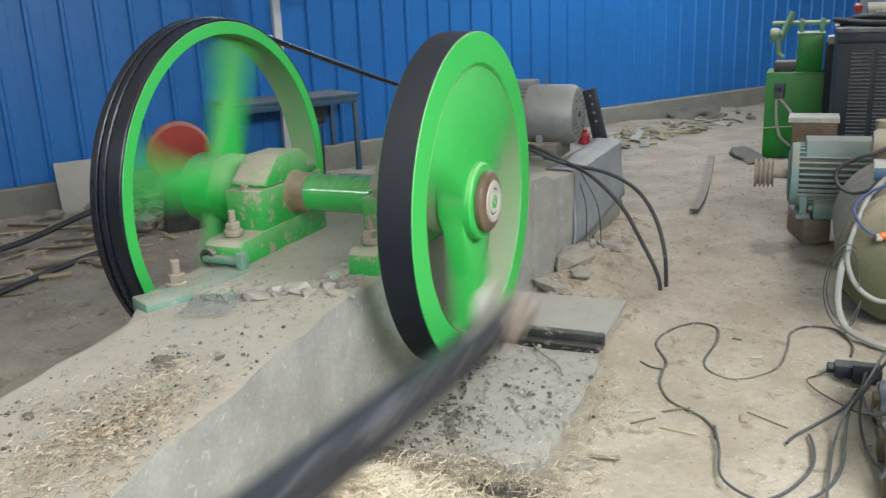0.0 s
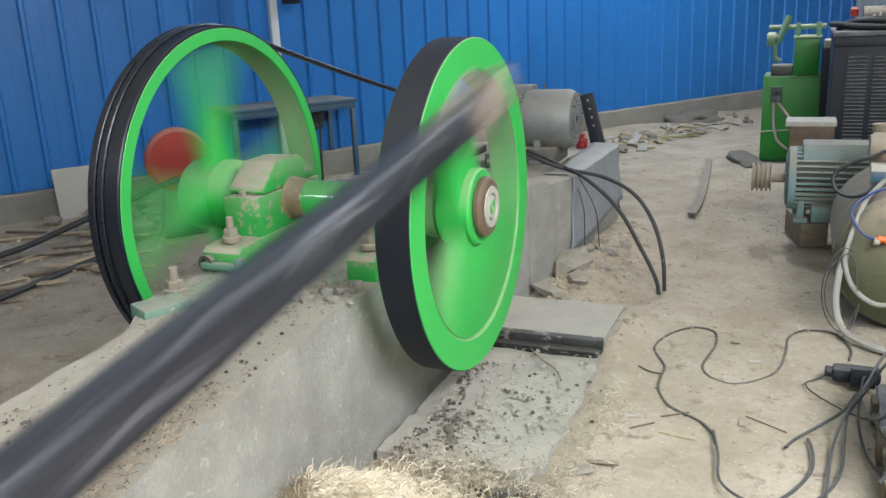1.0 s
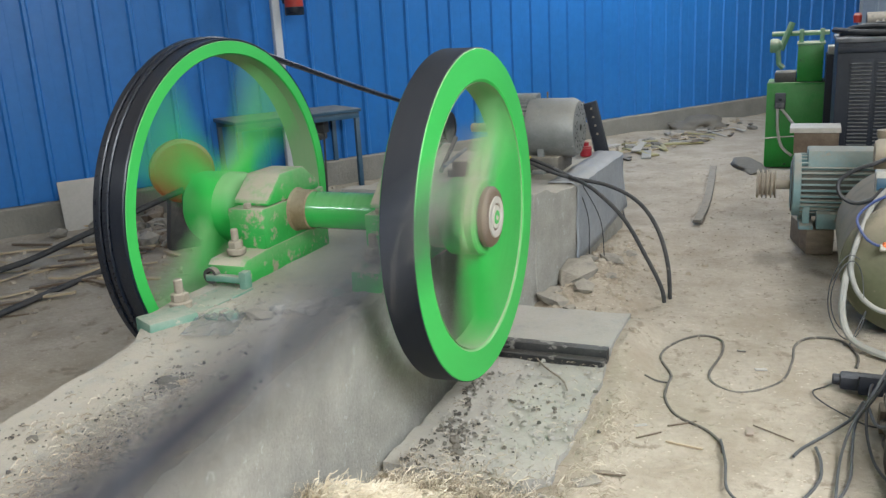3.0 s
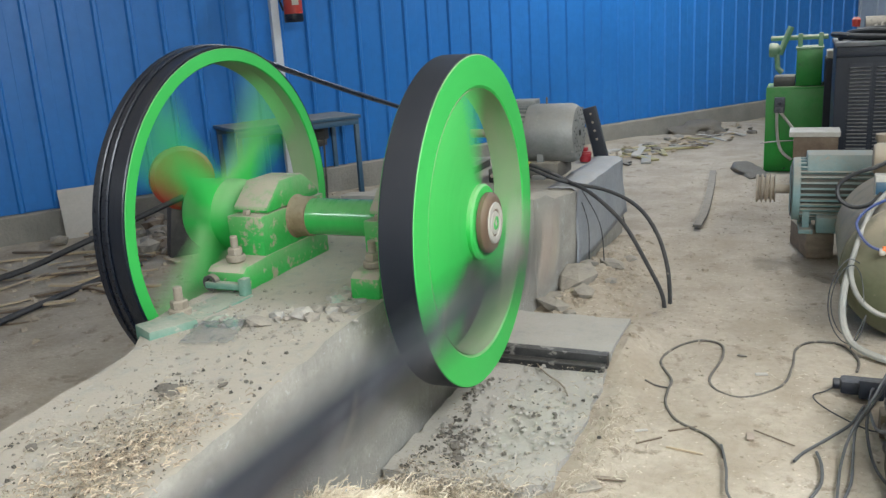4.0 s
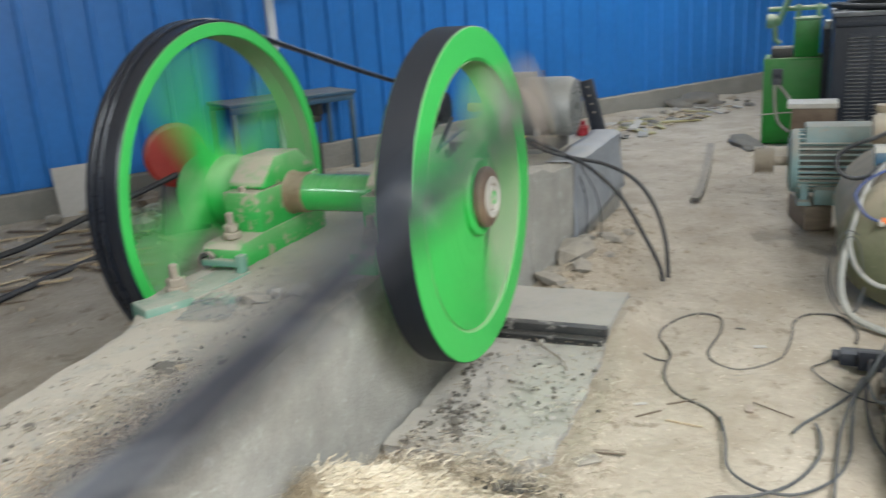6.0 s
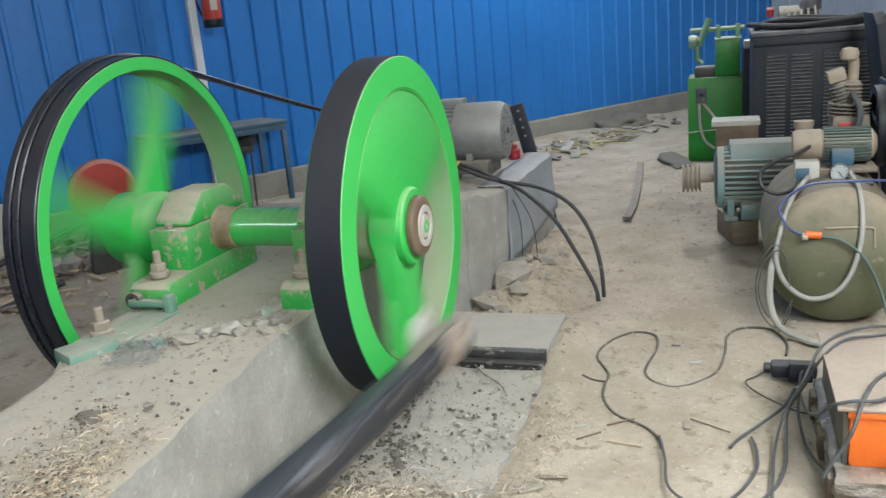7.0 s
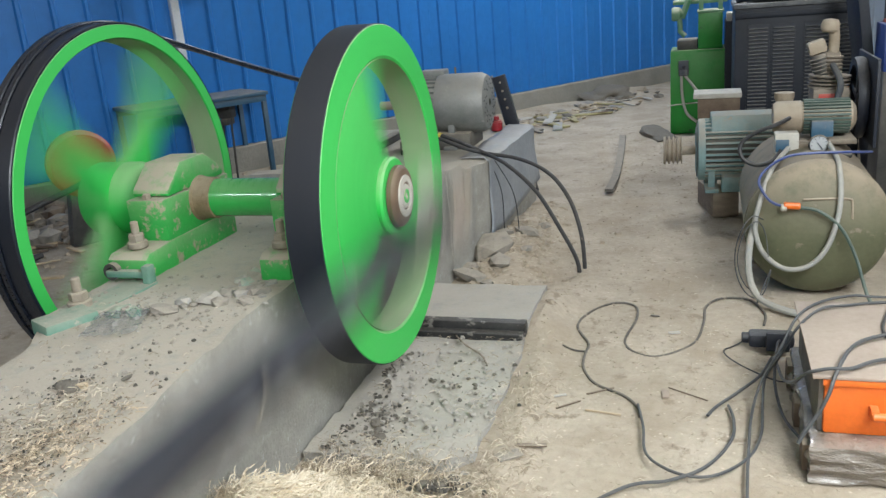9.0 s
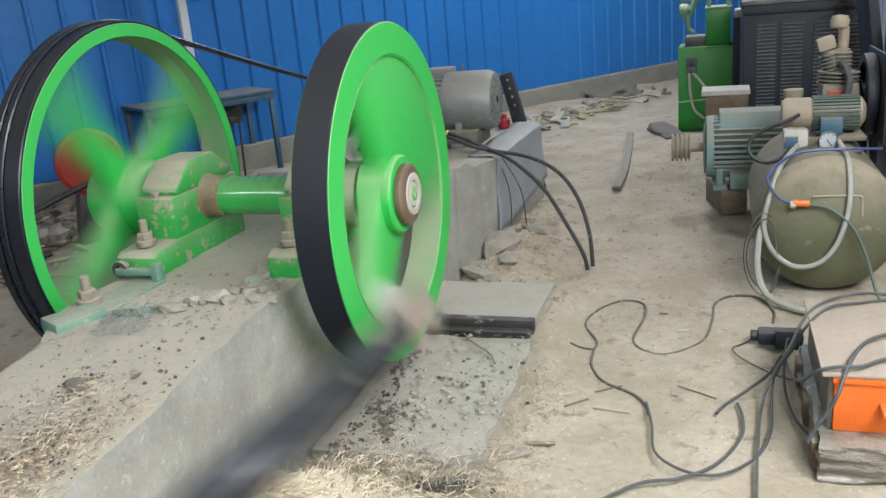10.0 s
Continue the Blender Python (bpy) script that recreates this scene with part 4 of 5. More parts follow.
# litter at the foot of the far wall
for k, (x, y, ln, mat, label) in enumerate([(-1.15, 6.15, 0.75, wood_pale, "pale plank lying by the wall"), (-0.98, 7.8, 1.1, wood_pale, "pale plank lying by the wall"), (-0.62, 6.75, 0.9, board_pale, "pale scrap of board on the floor"), (-0.55, 6.35, 0.6, sack_yellow, "strip of yellow sacking on the floor"), (-0.80, 5.60, 0.4, wood_pale, "pale strip of wood on the floor"), (-0.30, 6.90, 0.7, sack_yellow, "strip of yellow sacking on the floor"), (-0.95, 6.55, 0.35, board_pale, "pale scrap of board on the floor"), (-0.45, 6.15, 0.45, hose_white, "pale scrap of plastic on the floor"), (-0.70, 6.0, 0.3, iron_dark, "dark scrap of metal on the floor")]):
    solid("floor_scrap", box(-ln / 2, ln / 2, -0.05, 0.05, 0.0, 0.02, 0.006), mat, label, "scrap", "litter by the wall", at=(x, y, ground(x, y) + 0.008), turn=(2, 0, 20 + 37 * k))
rnd = random.Random(23)
solid("soil_mound", lump((0.34, 0.26, 0.11), 31, sub=4), soil_hollow_dark, "low mound of dark damp soil at the foot of the wall", "soil mound", "soil mounds", at=(-0.13, 8.05, ground(-0.13, 8.05) + 0.02), turn=(0, 0, 52))
for k in range(30):
    along = rnd.random()
    x, y = -0.95 + 1.35 * along + rnd.gauss(0, 0.10), 6.25 + 2.1 * along + rnd.gauss(0, 0.16)
    if (Vector((x, y, 0)) - WALL_AT).dot(WALL_FACE) < 0.22:
        continue
    s = rnd.choice((0.025, 0.035, 0.05, 0.065))
    solid("soil_clod", lump((s * 1.5, s * 1.2, s * 0.7), k + 140, sub=1), (soil_hollow_dark, concrete_dark, sand)[k % 3], "rough clod of dark soil at the foot of the wall", "clod", "clods by the wall", smooth=False, at=(x, y, ground(x, y) + 0.01), turn=(rnd.uniform(-20, 20), 0, 50 * k))
for k in range(58):
    along = rnd.random()
    x, y = -1.05 + 1.3 * along + rnd.gauss(0, 0.13), 5.85 + 2.0 * along + rnd.gauss(0, 0.18)
    if (Vector((x, y, 0)) - WALL_AT).dot(WALL_FACE) < 0.2:
        continue
    ln, wd = rnd.uniform(0.08, 0.38), rnd.uniform(0.012, 0.05)
    solid("floor_scrap", box(-ln / 2, ln / 2, -wd / 2, wd / 2, 0.0, 0.012, 0.003), (wood_pale, wood_brown, iron_dark, sack_yellow, board_pale, wood_pale)[k % 6], "narrow scrap lying among soil by the wall", "scrap", "litter by the wall", at=(x, y, ground(x, y) + 0.012), turn=(rnd.uniform(-6, 6), rnd.uniform(-6, 6), rnd.uniform(0, 180)))
solid("rubber_strip", sweep(smooth_path([(0.30, 5.35, 0.03), (0.345, 4.75, 0.024), (0.385, 4.10, 0.022), (0.405, 3.60, 0.022), (0.400, 3.22, 0.022)], 6), 0.02, section=[(-0.030, -0.008), (0.030, -0.008), (0.028, 0.012), (-0.028, 0.012)]), rubber_dusty, "flat dusty strip of dark rubber lying on sand", "rubber strip")

# ---- green machine ----
gm = thing("green_machine", (0.73, 5.55, 0.0), "dark green upright machine with crank shaft and wall switch", "machine")
part("cabinet", box(0.0, 0.56, 0.0, 0.45, 0.0, 0.775, 0.012), green_dark, gm)
part("column", box(0.245, 0.46, 0.02, 0.40, 0.777, 1.10, 0.014), green_dark, gm)
part("column_cap", box(0.235, 0.47, 0.01, 0.41, 1.10, 1.118, 0.006), green_pale, gm)
part("seam", box(0.24, 0.56, -0.004, 0.0, 0.755, 0.772, 0.002), green_dark, gm)
part("cross_shaft", rod(0.02, 0.50, 0.022, 16, m=Matrix.Translation((0, 0.12, 1.20))), green_pale, gm)
for x in (0.27, 0.44):
    part("shaft_bracket", box(x - 0.02, x + 0.02, 0.09, 0.15, 1.118, 1.235, 0.006), green_pale, gm)
arm = part("lever", sweep([Vector((0.10, 0.08, 1.06)), Vector((0.19, 0.08, 1.30))], 0.028, 8), green_pale, gm)
part("knob", lathe([(-0.05, 0.02), (-0.05, 0.055), (-0.03, 0.065), (0.02, 0.06), (0.05, 0.03)], 20, m=Matrix.Translation((0.06, 0.08, 1.10))), green_pale, arm)
part("link", sweep([Vector((0.08, 0.06, 1.06)), Vector((0.09, 0.05, 0.94)), Vector((0.13, 0.05, 0.90))], 0.024, 8), green_pale, gm)
part("ledge", box(0.06, 0.24, 0.03, 0.38, 0.777, 0.86, 0.01, m=Matrix.Identity(4)), iron_dark, gm)
sw = part("switch_box", box(0.075, 0.165, -0.045, -0.002, 0.545, 0.685, 0.008), wear_steel, gm, "grey switch box")
part("switch_cover", box(0.085, 0.155, -0.052, -0.0455, 0.555, 0.60, 0.003), slat_grey, sw)
part("switch_knob", rod(-0.060, -0.044, 0.016, 14, "y", m=Matrix.Translation((0.12, 0, 0.63))), black_paint, sw)
part("cable", sweep(smooth_path([(0.10, -0.02, 0.55), (0.11, -0.03, 0.35), (0.15, -0.03, 0.20), (0.24, -0.05, 0.12)], 6), 0.013), cap_pale, gm, "pale cable")
part("cable", sweep(smooth_path([(0.13, -0.02, 0.55), (0.20, -0.03, 0.46), (0.26, -0.05, 0.38)], 5), 0.013), cap_pale, gm, "pale cable")
part("wire", sweep(smooth_path([(-0.03, -0.02, 0.27), (0.10, -0.03, 0.285), (0.28, -0.02, 0.295)], 5), 0.006), cap_pale, gm, "thin pale wire tied round")
side = thing("black_cabinet", (1.31, 5.4, 0.0), "tall black dusty steel cabinet beside the green machine", "cabinet")
part("body", box(-0.10, 0.10, 0.0, 0.5, 0.0, 1.02, 0.01), black_paint, side)
part("pale_top", box(-0.09, 0.02, 0.0, 0.3, 1.022, 1.09, 0.008), cap_pale, side)
chute = thing("feed_tray", (0.968, 3.98, 0.0), "rusty brown wooden box with a pale steel lid", "box")
part("box", prism([(-0.10, 0.31), (0.10, 0.31), (0.12, 0.558), (-0.12, 0.558)], 0.03, 0.33), wood_brown, chute)
part("lid", box(0.0, 0.342, -0.13, 0.14, 0.560, 0.596, 0.005), cap_pale, chute, "pale steel lid")
for x in (0.06, 0.29):
    for y in (-0.07, 0.07):
        part("leg", box(x - 0.015, x + 0.015, y - 0.015, y + 0.015, 0.0, 0.31, 0.002), iron_dark, chute)

# ---- black louvred set with hoses on top ----
gen = thing("louvred_power_unit", (1.26, 4.2, 0.0), "black dusty louvred power unit with hoses coiled on top", "power unit")
part("body", box(0.0, 0.90, 0.0, 0.9, 0.06, 1.17, 0.012), black_paint, gen)
part("top_cover", box(-0.012, 0.915, -0.015, 0.91, 1.172, 1.205, 0.008), slat_grey, gen)
for x0, x1 in ((0.10, 0.235), (0.275, 0.42), (0.50, 0.84)):
    panel = part("louvre_panel", box(x0 - 0.012, x1 + 0.012, -0.008, -0.001, 0.16, 1.05, 0.002), black_paint, gen)
    for k in range(32):
        z = 0.18 + 0.027 * k
        part("slat", box(x0, x1, -0.012, 0.004, -0.003, 0.003, 0.0, m=Matrix.Translation((0, -0.014, z)) @ Matrix.Rotation(radians(-32), 4, "X")), slat_grey, panel, smooth=False)
part("front_rail", box(0.0, 0.90, -0.02, -0.001, 1.10, 1.14, 0.004), black_paint, gen)
part("skid", box(0.0, 0.06, 0.0, 0.9, 0.0, 0.06, 0.004), black_paint, gen)
part("skid", box(0.84, 0.90, 0.0, 0.9, 0.0, 0.06, 0.004), black_paint, gen)
for k in range(5):
    r = 0.18 + 0.035 * k
    pts = [(1.72 + 1.5 * r * math.cos(a), 4.55 + r * math.sin(a), 1.222 + 0.022 * (k % 3) + 0.012 * math.sin(3 * a + k)) for a in [2 * math.pi * i / 14 for i in range(14)]]
    solid("coiled_hose", sweep(smooth_path(pts, 4, True), 0.020, 8, closed=True), cable_black, "black rubber hose coiled on the power unit", "hose", "coiled hoses")
engine = thing("old_engine", (1.45, 5.25, 0.0), "dark greasy engine block standing behind the louvred unit", "engine")
part("block", box(-0.02, 0.45, 0.0, 0.4, 0.0, 1.22, 0.03), iron_dark, engine)
part("cylinder_head", rod(0.05, 0.36, 0.10, 24, m=Matrix.Translation((0, 0.15, 1.26))), iron_dark, engine)
part("air_filter", lathe([(1.30, 0.05), (1.32, 0.09), (1.40, 0.09), (1.43, 0.05)], 24, "z", m=Matrix.Translation((0.30, 0.12, 0)), caps=True), slat_grey, engine)
part("red_cap", lathe([(1.28, 0.03), (1.34, 0.035), (1.36, 0.02)], 16, "z", m=Matrix.Translation((-0.02, 0.10, 0)), caps=True), red_paint, engine, "faded red cap")
for k in range(6):
    part("pipe", sweep(smooth_path([(0.02 + 0.06 * k, -0.02, 1.0), (0.04 + 0.06 * k, -0.08, 1.16), (0.08 + 0.05 * k, 0.05, 1.27 + 0.015 * k), (0.15 + 0.04 * k, 0.2, 1.24)], 5), 0.012), iron_dark, engine)

# ---- steel column and blue crate further along ----
col = thing("steel_machine_frame", (2.15, 3.35, 0.0), "grey dusty steel machine frame with sloping plate", "machine frame")
part("plate", prism([(0.0, 0.0), (0.0, 1.25), (0.10, 1.32), (0.55, 1.32), (0.60, 0.0)], 0.0, 0.06, m=Matrix.Rotation(radians(-8), 4, "Y")), black_paint, col)
part("beam", box(-0.15, 0.60, 0.10, 0.22, 1.24, 1.34, 0.01, m=Matrix.Rotation(radians(10), 4, "Y")), iron_dark, col)
part("body", box(0.08, 1.10, 0.05, 0.6, 0.0, 1.30, 0.02), black_paint, col)
crate = thing("blue_crate", (2.085, 2.98, 0.0), "blue dusty plastic crate standing on a dark stand", "crate")
part("stand", box(0.0, 0.4, 0.0, 0.34, 0.0, 0.80, 0.01), iron_dark, crate)
part("crate_body", prism([(0.0, 0.802), (0.02, 1.08), (0.32, 1.08), (0.34, 0.802)], 0.0, 0.4), hose_blue, crate)
part("contents", box(0.03, 0.37, 0.04, 0.30, 1.06, 1.10, 0.01), red_paint, crate)

# ---- teal motor on wooden blocks ----
teal = motor("belt_motor", (1.262, 2.78, 0.395), (0, 0, 2), 0.195, 0.555, motor_teal, "dusty teal electric motor with fins resting on wooden blocks", fins=17, foot_drop=0.235, cowl_from=0.36, core_mat=gap_dark, fin_half=0.0060)
part("terminal_box", prism([(-0.13, 0.13), (-0.10, 0.225), (0.10, 0.225), (0.13, 0.13)], -0.17, 0.20, bevel=0.01), motor_teal, teal)
groove = [(-0.457, 0.03), (-0.457, 0.085)]
for k in range(4):
    groove += [(-0.445 + 0.026 * k, 0.090), (-0.438 + 0.026 * k, 0.068), (-0.432 + 0.026 * k, 0.068), (-0.425 + 0.026 * k, 0.090)]
part("pulley", lathe(groove + [(-0.342, 0.085), (-0.342, 0.03)], 32), steel_bolt, teal, "dusty grooved steel pulley")
part("foot_plate", box(-0.11, 0.17, -0.235, -0.10, -0.225, -0.13, 0.008), motor_teal, teal, "pale teal foot casting")
for k, (x, y) in enumerate(((1.10, 2.66), (1.34, 2.70))):
    solid("wooden_block", box(-0.03, 0.13, -0.08, 0.32, 0.0, 0.155, 0.010), wood_dusty, "dusty brown wooden block under the teal motor", "wooden block", "motor blocks", at=(x + 0.02, y, 0.0), turn=(0, 0, 14 - 9 * k))
# low dark mound on the floor along the machine's left side
solid("soil_mound", lump((0.12, 0.42, 0.045), 44, sub=4), soil_hollow_dark, "low dark mound beside the green machine", "soil mound", "soil mounds", at=(0.60, 5.60, ground(0.60, 5.60) + 0.01), turn=(0, 0, 12))

# ---- air compressor ----
TR, TZ, TX, TY = 0.31, 0.320, 1.558, 1.16
comp = thing("air_compressor", (TX, TY, 0.0), "olive dusty air compressor with horizontal tank, motor and pump", "air compressor")
dome = [(0.0, 0.0)] + [(0.115 - 0.115 * math.cos(radians(a)), TR * math.sin(radians(a))) for a in range(10, 91, 8)]
back = [(1.05 - x, r) for x, r in reversed(dome)]
tank = part("tank", lathe(dome + [(0.125, TR), (0.129, TR + 0.004), (0.135, TR)] + back, 56, "y", m=Matrix.Translation((0, 0, TZ))), tank_olive, comp)
for x in (-0.16, 0.16):
    for y in (0.42, 0.85):
        part("foot", box(x - 0.03, x + 0.03, y - 0.04, y + 0.04, 0.0, 0.09, 0.004), iron_dark, comp)
part("deck", box(-0.11, 0.21, 0.52, 1.0, TZ + TR - 0.01, TZ + TR + 0.012, 0.004), pump_brown, comp)
cm = part("motor", lathe([(-0.19, 0.02), (-0.19, 0.068), (-0.17, 0.080), (-0.06, 0.080), (-0.055, 0.074), (0.17, 0.074), (0.19, 0.045)], 32, m=Matrix.Translation((0.02, 0.62, 0.745)), caps=True), motor_cream, comp, "dusty cream motor with green fins")
for k in range(28):
    an = 2 * math.pi * k / 28
    part("fin", box(-0.05, 0.16, -0.0048, 0.0048, 0.068, 0.087, 0.0, m=Matrix.Translation((0.02, 0.62, 0.745)) @ Matrix.Rotation(an, 4, "X")), fin_green, cm, smooth=False)
part("terminal_box", box(0.0, 0.10, 0.50, 0.55, 0.66, 0.74, 0.008), blue_dull, comp)
ps = part("pressure_switch", box(-0.17, -0.06, 0.42, 0.50, 0.60, 0.70, 0.008), cap_pale, comp, "pale pressure switch box")
part("switch_face", box(-0.165, -0.105, 0.412, 0.419, 0.61, 0.67, 0.002), blue_dull, ps)
part("riser", rod(0.45, 0.60, 0.020, 14, "z", m=Matrix.Translation((-0.09, 0.42, 0))), hose_white, comp)
gauge = part("pressure_gauge", lathe([(0.36, 0.0), (0.36, 0.044), (0.352, 0.046), (0.345, 0.042)], 32, "y", m=Matrix.Translation((0.02, 0.0, 0.655))), iron_dark, comp, "round pressure gauge with white dial")
part("dial", rod(0.3445, 0.350, 0.0395, 32, "y", m=Matrix.Translation((0.02, 0.0, 0.655)), bevel=0.001), glass_dial, gauge)
part("needle", box(-0.002, 0.002, 0.3415, 0.3435, -0.028, 0.012, 0.0, m=Matrix.Translation((0.02, 0, 0.655)) @ Matrix.Rotation(radians(-35), 4, "Y")), black_paint, gauge, smooth=False)
for k in range(9):
    a = radians(-130 + 32.5 * k)
    part("tick", box(-0.001, 0.001, 0.3425, 0.344, 0.029, 0.036, 0.0, m=Matrix.Translation((0.02, 0, 0.655)) @ Matrix.Rotation(a, 4, "Y")), black_paint, gauge, smooth=False)
part("manifold", rod(-0.05, 0.17, 0.018, 14, m=Matrix.Translation((0, 0.38, 0.60))), iron_dark, comp)
part("valve", rod(0.47, 0.56, 0.016, 12, "z", m=Matrix.Translation((0.075, 0.38, 0))), cap_brown, comp)
pump = part("pump_crankcase", box(0.02, 0.20, 0.72, 0.92, TZ + TR, 0.87, 0.03), pump_brown, comp, "dusty brown pump crankcase")
part("badge", box(0.05, 0.15, 0.712, 0.719, 0.80, 0.84, 0.002), red_paint, pump, "faded red plate")
for k, lean in enumerate((-17, 3)):
    m = Matrix.Translation((0.105, 0.82, 0.85)) @ Matrix.Rotation(radians(lean), 4, "Y")
    low, high = (0.100, 0.056) if k else (0.060, 0.052)
    fins = [(0.0, 0.06)]
    for i in range(9):
        wide = low if i < 4 else high
        fins += [(0.019 * i + 0.006, 0.045), (0.019 * i + 0.009, wide), (0.019 * i + 0.015, wide), (0.019 * i + 0.018, 0.045)]
    part("cylinder", lathe(fins + [(0.185, 0.04), (0.19, 0.0)], 28, "z", m=m), pump_brown if k else iron_dark, comp, "dusty finned pump cylinder")
    if k:
        part("outlet_elbow", sweep(smooth_path([(0.118, 0.82, 1.02), (0.122, 0.82, 1.08), (0.115, 0.80, 1.145), (0.085, 0.78, 1.175)], 5), 0.026, 14), motor_cream, comp, "dusty pale outlet elbow")
        part("air_filter", lathe([(0.285, 0.03), (0.295, 0.042), (0.322, 0.046), (0.345, 0.036), (0.352, 0.0)], 24, "z", m=m @ Matrix.Translation((-0.025, -0.03, 0))), motor_cream, comp, "rounded pale air filter")
    else:
        part("head_box", box(-0.04, 0.045, -0.04, 0.04, 0.19, 0.255, 0.012, m=m), motor_cream, comp)
part("pump_pipe", sweep(smooth_path([(0.11, 0.74, 0.98), (0.14, 0.66, 0.90), (0.12, 0.64, 0.80), (0.08, 0.62, 0.70)], 6), 0.016), cable_grey, comp)
part("oil_filler", lathe([(0.62, 0.03), (0.70, 0.032), (0.75, 0.05), (0.775, 0.05), (0.78, 0.0)], 20, "z", m=Matrix.Translation((-0.10, 0.86, 0.06))), motor_cream, comp)
fw = part("pump_flywheel", lathe([(0.22, 0.165), (0.22, 0.20), (0.232, 0.205), (0.258, 0.205), (0.27, 0.20), (0.27, 0.165)], 40, m=Matrix.Translation((0, 0.82, 0.80)), closed=True), black_paint, comp, "black pump flywheel")
for k in range(5):
    part("flywheel_spoke", box(0.235, 0.255, -0.015, 0.015, 0.0, 0.17, 0.003, m=Matrix.Translation((0, 0.82, 0.80)) @ Matrix.Rotation(radians(72 * k), 4, "X")), black_paint, fw)
belt_guard = part("belt_guard", box(0.275, 0.29, 0.50, 1.06, 0.60, 1.02, 0.004), black_paint, comp)
part("name_bar", box(-0.02, 0.14, -0.004, 0.012, TZ + 0.125, TZ + 0.135, 0.002, m=Matrix.Translation((0, 0.03, 0))), tank_olive, tank)
part("hose_loop", sweep(smooth_path([(0.065, 0.38, 0.655), (0.07, 0.20, 0.645), (0.075, 0.08, 0.615), (0.08, 0.015, 0.515), (0.07, -0.015, 0.40), (0.03, -0.04, 0.27), (-0.04, -0.045, 0.185), (-0.14, -0.035, 0.165), (-0.23, 0.0, 0.225), (-0.27, 0.02, 0.34), (-0.25, 0.05, 0.455), (-0.20, 0.16, 0.575), (-0.15, 0.30, 0.61), (-0.11, 0.40, 0.63)], 7), 0.0118, 10), hose_white, comp, "pale hose looped over the tank end")
part("blue_hose", sweep(smooth_path([(0.24, 0.30, 0.625), (0.12, 0.16, 0.655), (-0.02, 0.13, 0.660), (-0.13, 0.12, 0.650), (-0.215, 0.12, 0.60), (-0.255, 0.08, 0.545), (-0.225, 0.03, 0.485), (-0.19, 0.0, 0.460), (-0.155, -0.012, 0.452)], 7), 0.0062), hose_blue, comp, "thin blue air hose")
part("stay_rod", sweep(smooth_path([(-0.07, 0.01, 0.475), (0.02, 0.012, 0.478), (0.115, 0.02, 0.475), (0.13, 0.02, 0.455), (0.132, 0.012, 0.385)], 4), 0.005), motor_cream, comp, "pale bent rod across the tank end")
part("hose_joint", rod(-0.155, -0.085, 0.016, 12, m=Matrix.Translation((0, -0.015, 0.445)) @ Matrix.Rotation(radians(4), 4, "Y")), orange_paint, comp, "orange hose joint")
part("joint_sleeve", rod(-0.165, -0.140, 0.0175, 12, m=Matrix.Translation((0, -0.015, 0.446))), cap_pale, comp, "pale worn sleeve")
part("dark_hose", sweep(smooth_path([(-0.09, -0.015, 0.445), (-0.02, -0.02, 0.435), (0.05, -0.025, 0.39), (0.10, -0.03, 0.33), (0.15, -0.05, 0.22), (0.19, -0.10, 0.08), (0.22, -0.16, 0.02)], 7), 0.0075), fin_green, comp, "thin dark green hose")
part("supply_hose", sweep(smooth_path([(-0.10, 0.50, 0.76), (-0.17, 0.42, 0.741), (-0.257, 0.42, 0.707), (-0.323, 0.42, 0.653), (-0.318, 0.40, 0.588), (-0.257, 0.38, 0.555), (-0.187, 0.36, 0.575), (-0.14, 0.40, 0.62)], 6), 0.010), cable_black, comp, "black supply cable in a loop")
cable([(1.31, 1.25, 0.40), (1.27, 1.18, 0.28), (1.265, 1.14, 0.14), (1.30, 1.08, 0.05), (1.38, 1.0, 0.025), (1.52, 0.92, 0.022), (1.9, 0.85, 0.02)], 0.016, hose_white, "pale dusty air hose trailing from the compressor", "hose", name="air_hose")
for k in range(2):
    r = 0.11 + 0.02 * k
    cable([(1.28 + r * 0.6 * math.cos(a), 1.12 + 0.05 * math.sin(2 * a), 0.22 + r * 1.5 * math.sin(a)) for a in [2 * math.pi * i / 10 + k for i in range(9)]] + [(1.30, 1.06, 0.02)], 0.0025, cable_grey, "thin grey wire looped beside the compressor tank", "wire", "loose wires", "wire", 5, 6)

# ---- orange tool chest on a wrapped pallet ----
chest = thing("tool_chest", (1.385, -0.29, 0.125), "orange steel tool chest with dusty pale lid on a wrapped pallet", "tool chest")
part("body", box(0.036, 0.95, 0.0, 0.60, 0.0, 0.180, 0.008), orange_paint, chest)
part("lid", box(0.0, 0.96, -0.012, 0.61, 0.1815, 0.192, 0.004), lid_dust, chest, "dust covered pale lid")
part("lid_rim", box(0.030, 0.955, -0.010, -0.001, 0.160, 0.180, 0.003), orange_paint, chest)
hd = part("handle", rod(0.16, 0.52, 0.013, 14, m=Matrix.Translation((0, -0.045, 0.085))), orange_paint, chest)
for x in (0.17, 0.51):
    part("handle_stay", box(x - 0.012, x + 0.012, -0.045, 0.0, 0.068, 0.102, 0.004), orange_paint, hd)
part("left_panel", box(0.020, 0.0355, 0.01, 0.59, 0.0, 0.176, 0.004), rubber_dusty, chest)
pallet = thing("wrapped_pallet", (1.40, -0.33, 0.0), "low load wrapped in crumpled clear film under the chest", "pallet")
t = bmesh.new()
bmesh.ops.create_cube(t, size=1, matrix=Matrix.Translation((0.49, 0.33, 0.062)) @ Matrix.Diagonal((0.98, 0.70, 0.124, 1)))
bmesh.ops.subdivide_edges(t, edges=t.edges[:], cuts=22, use_grid_fill=True)
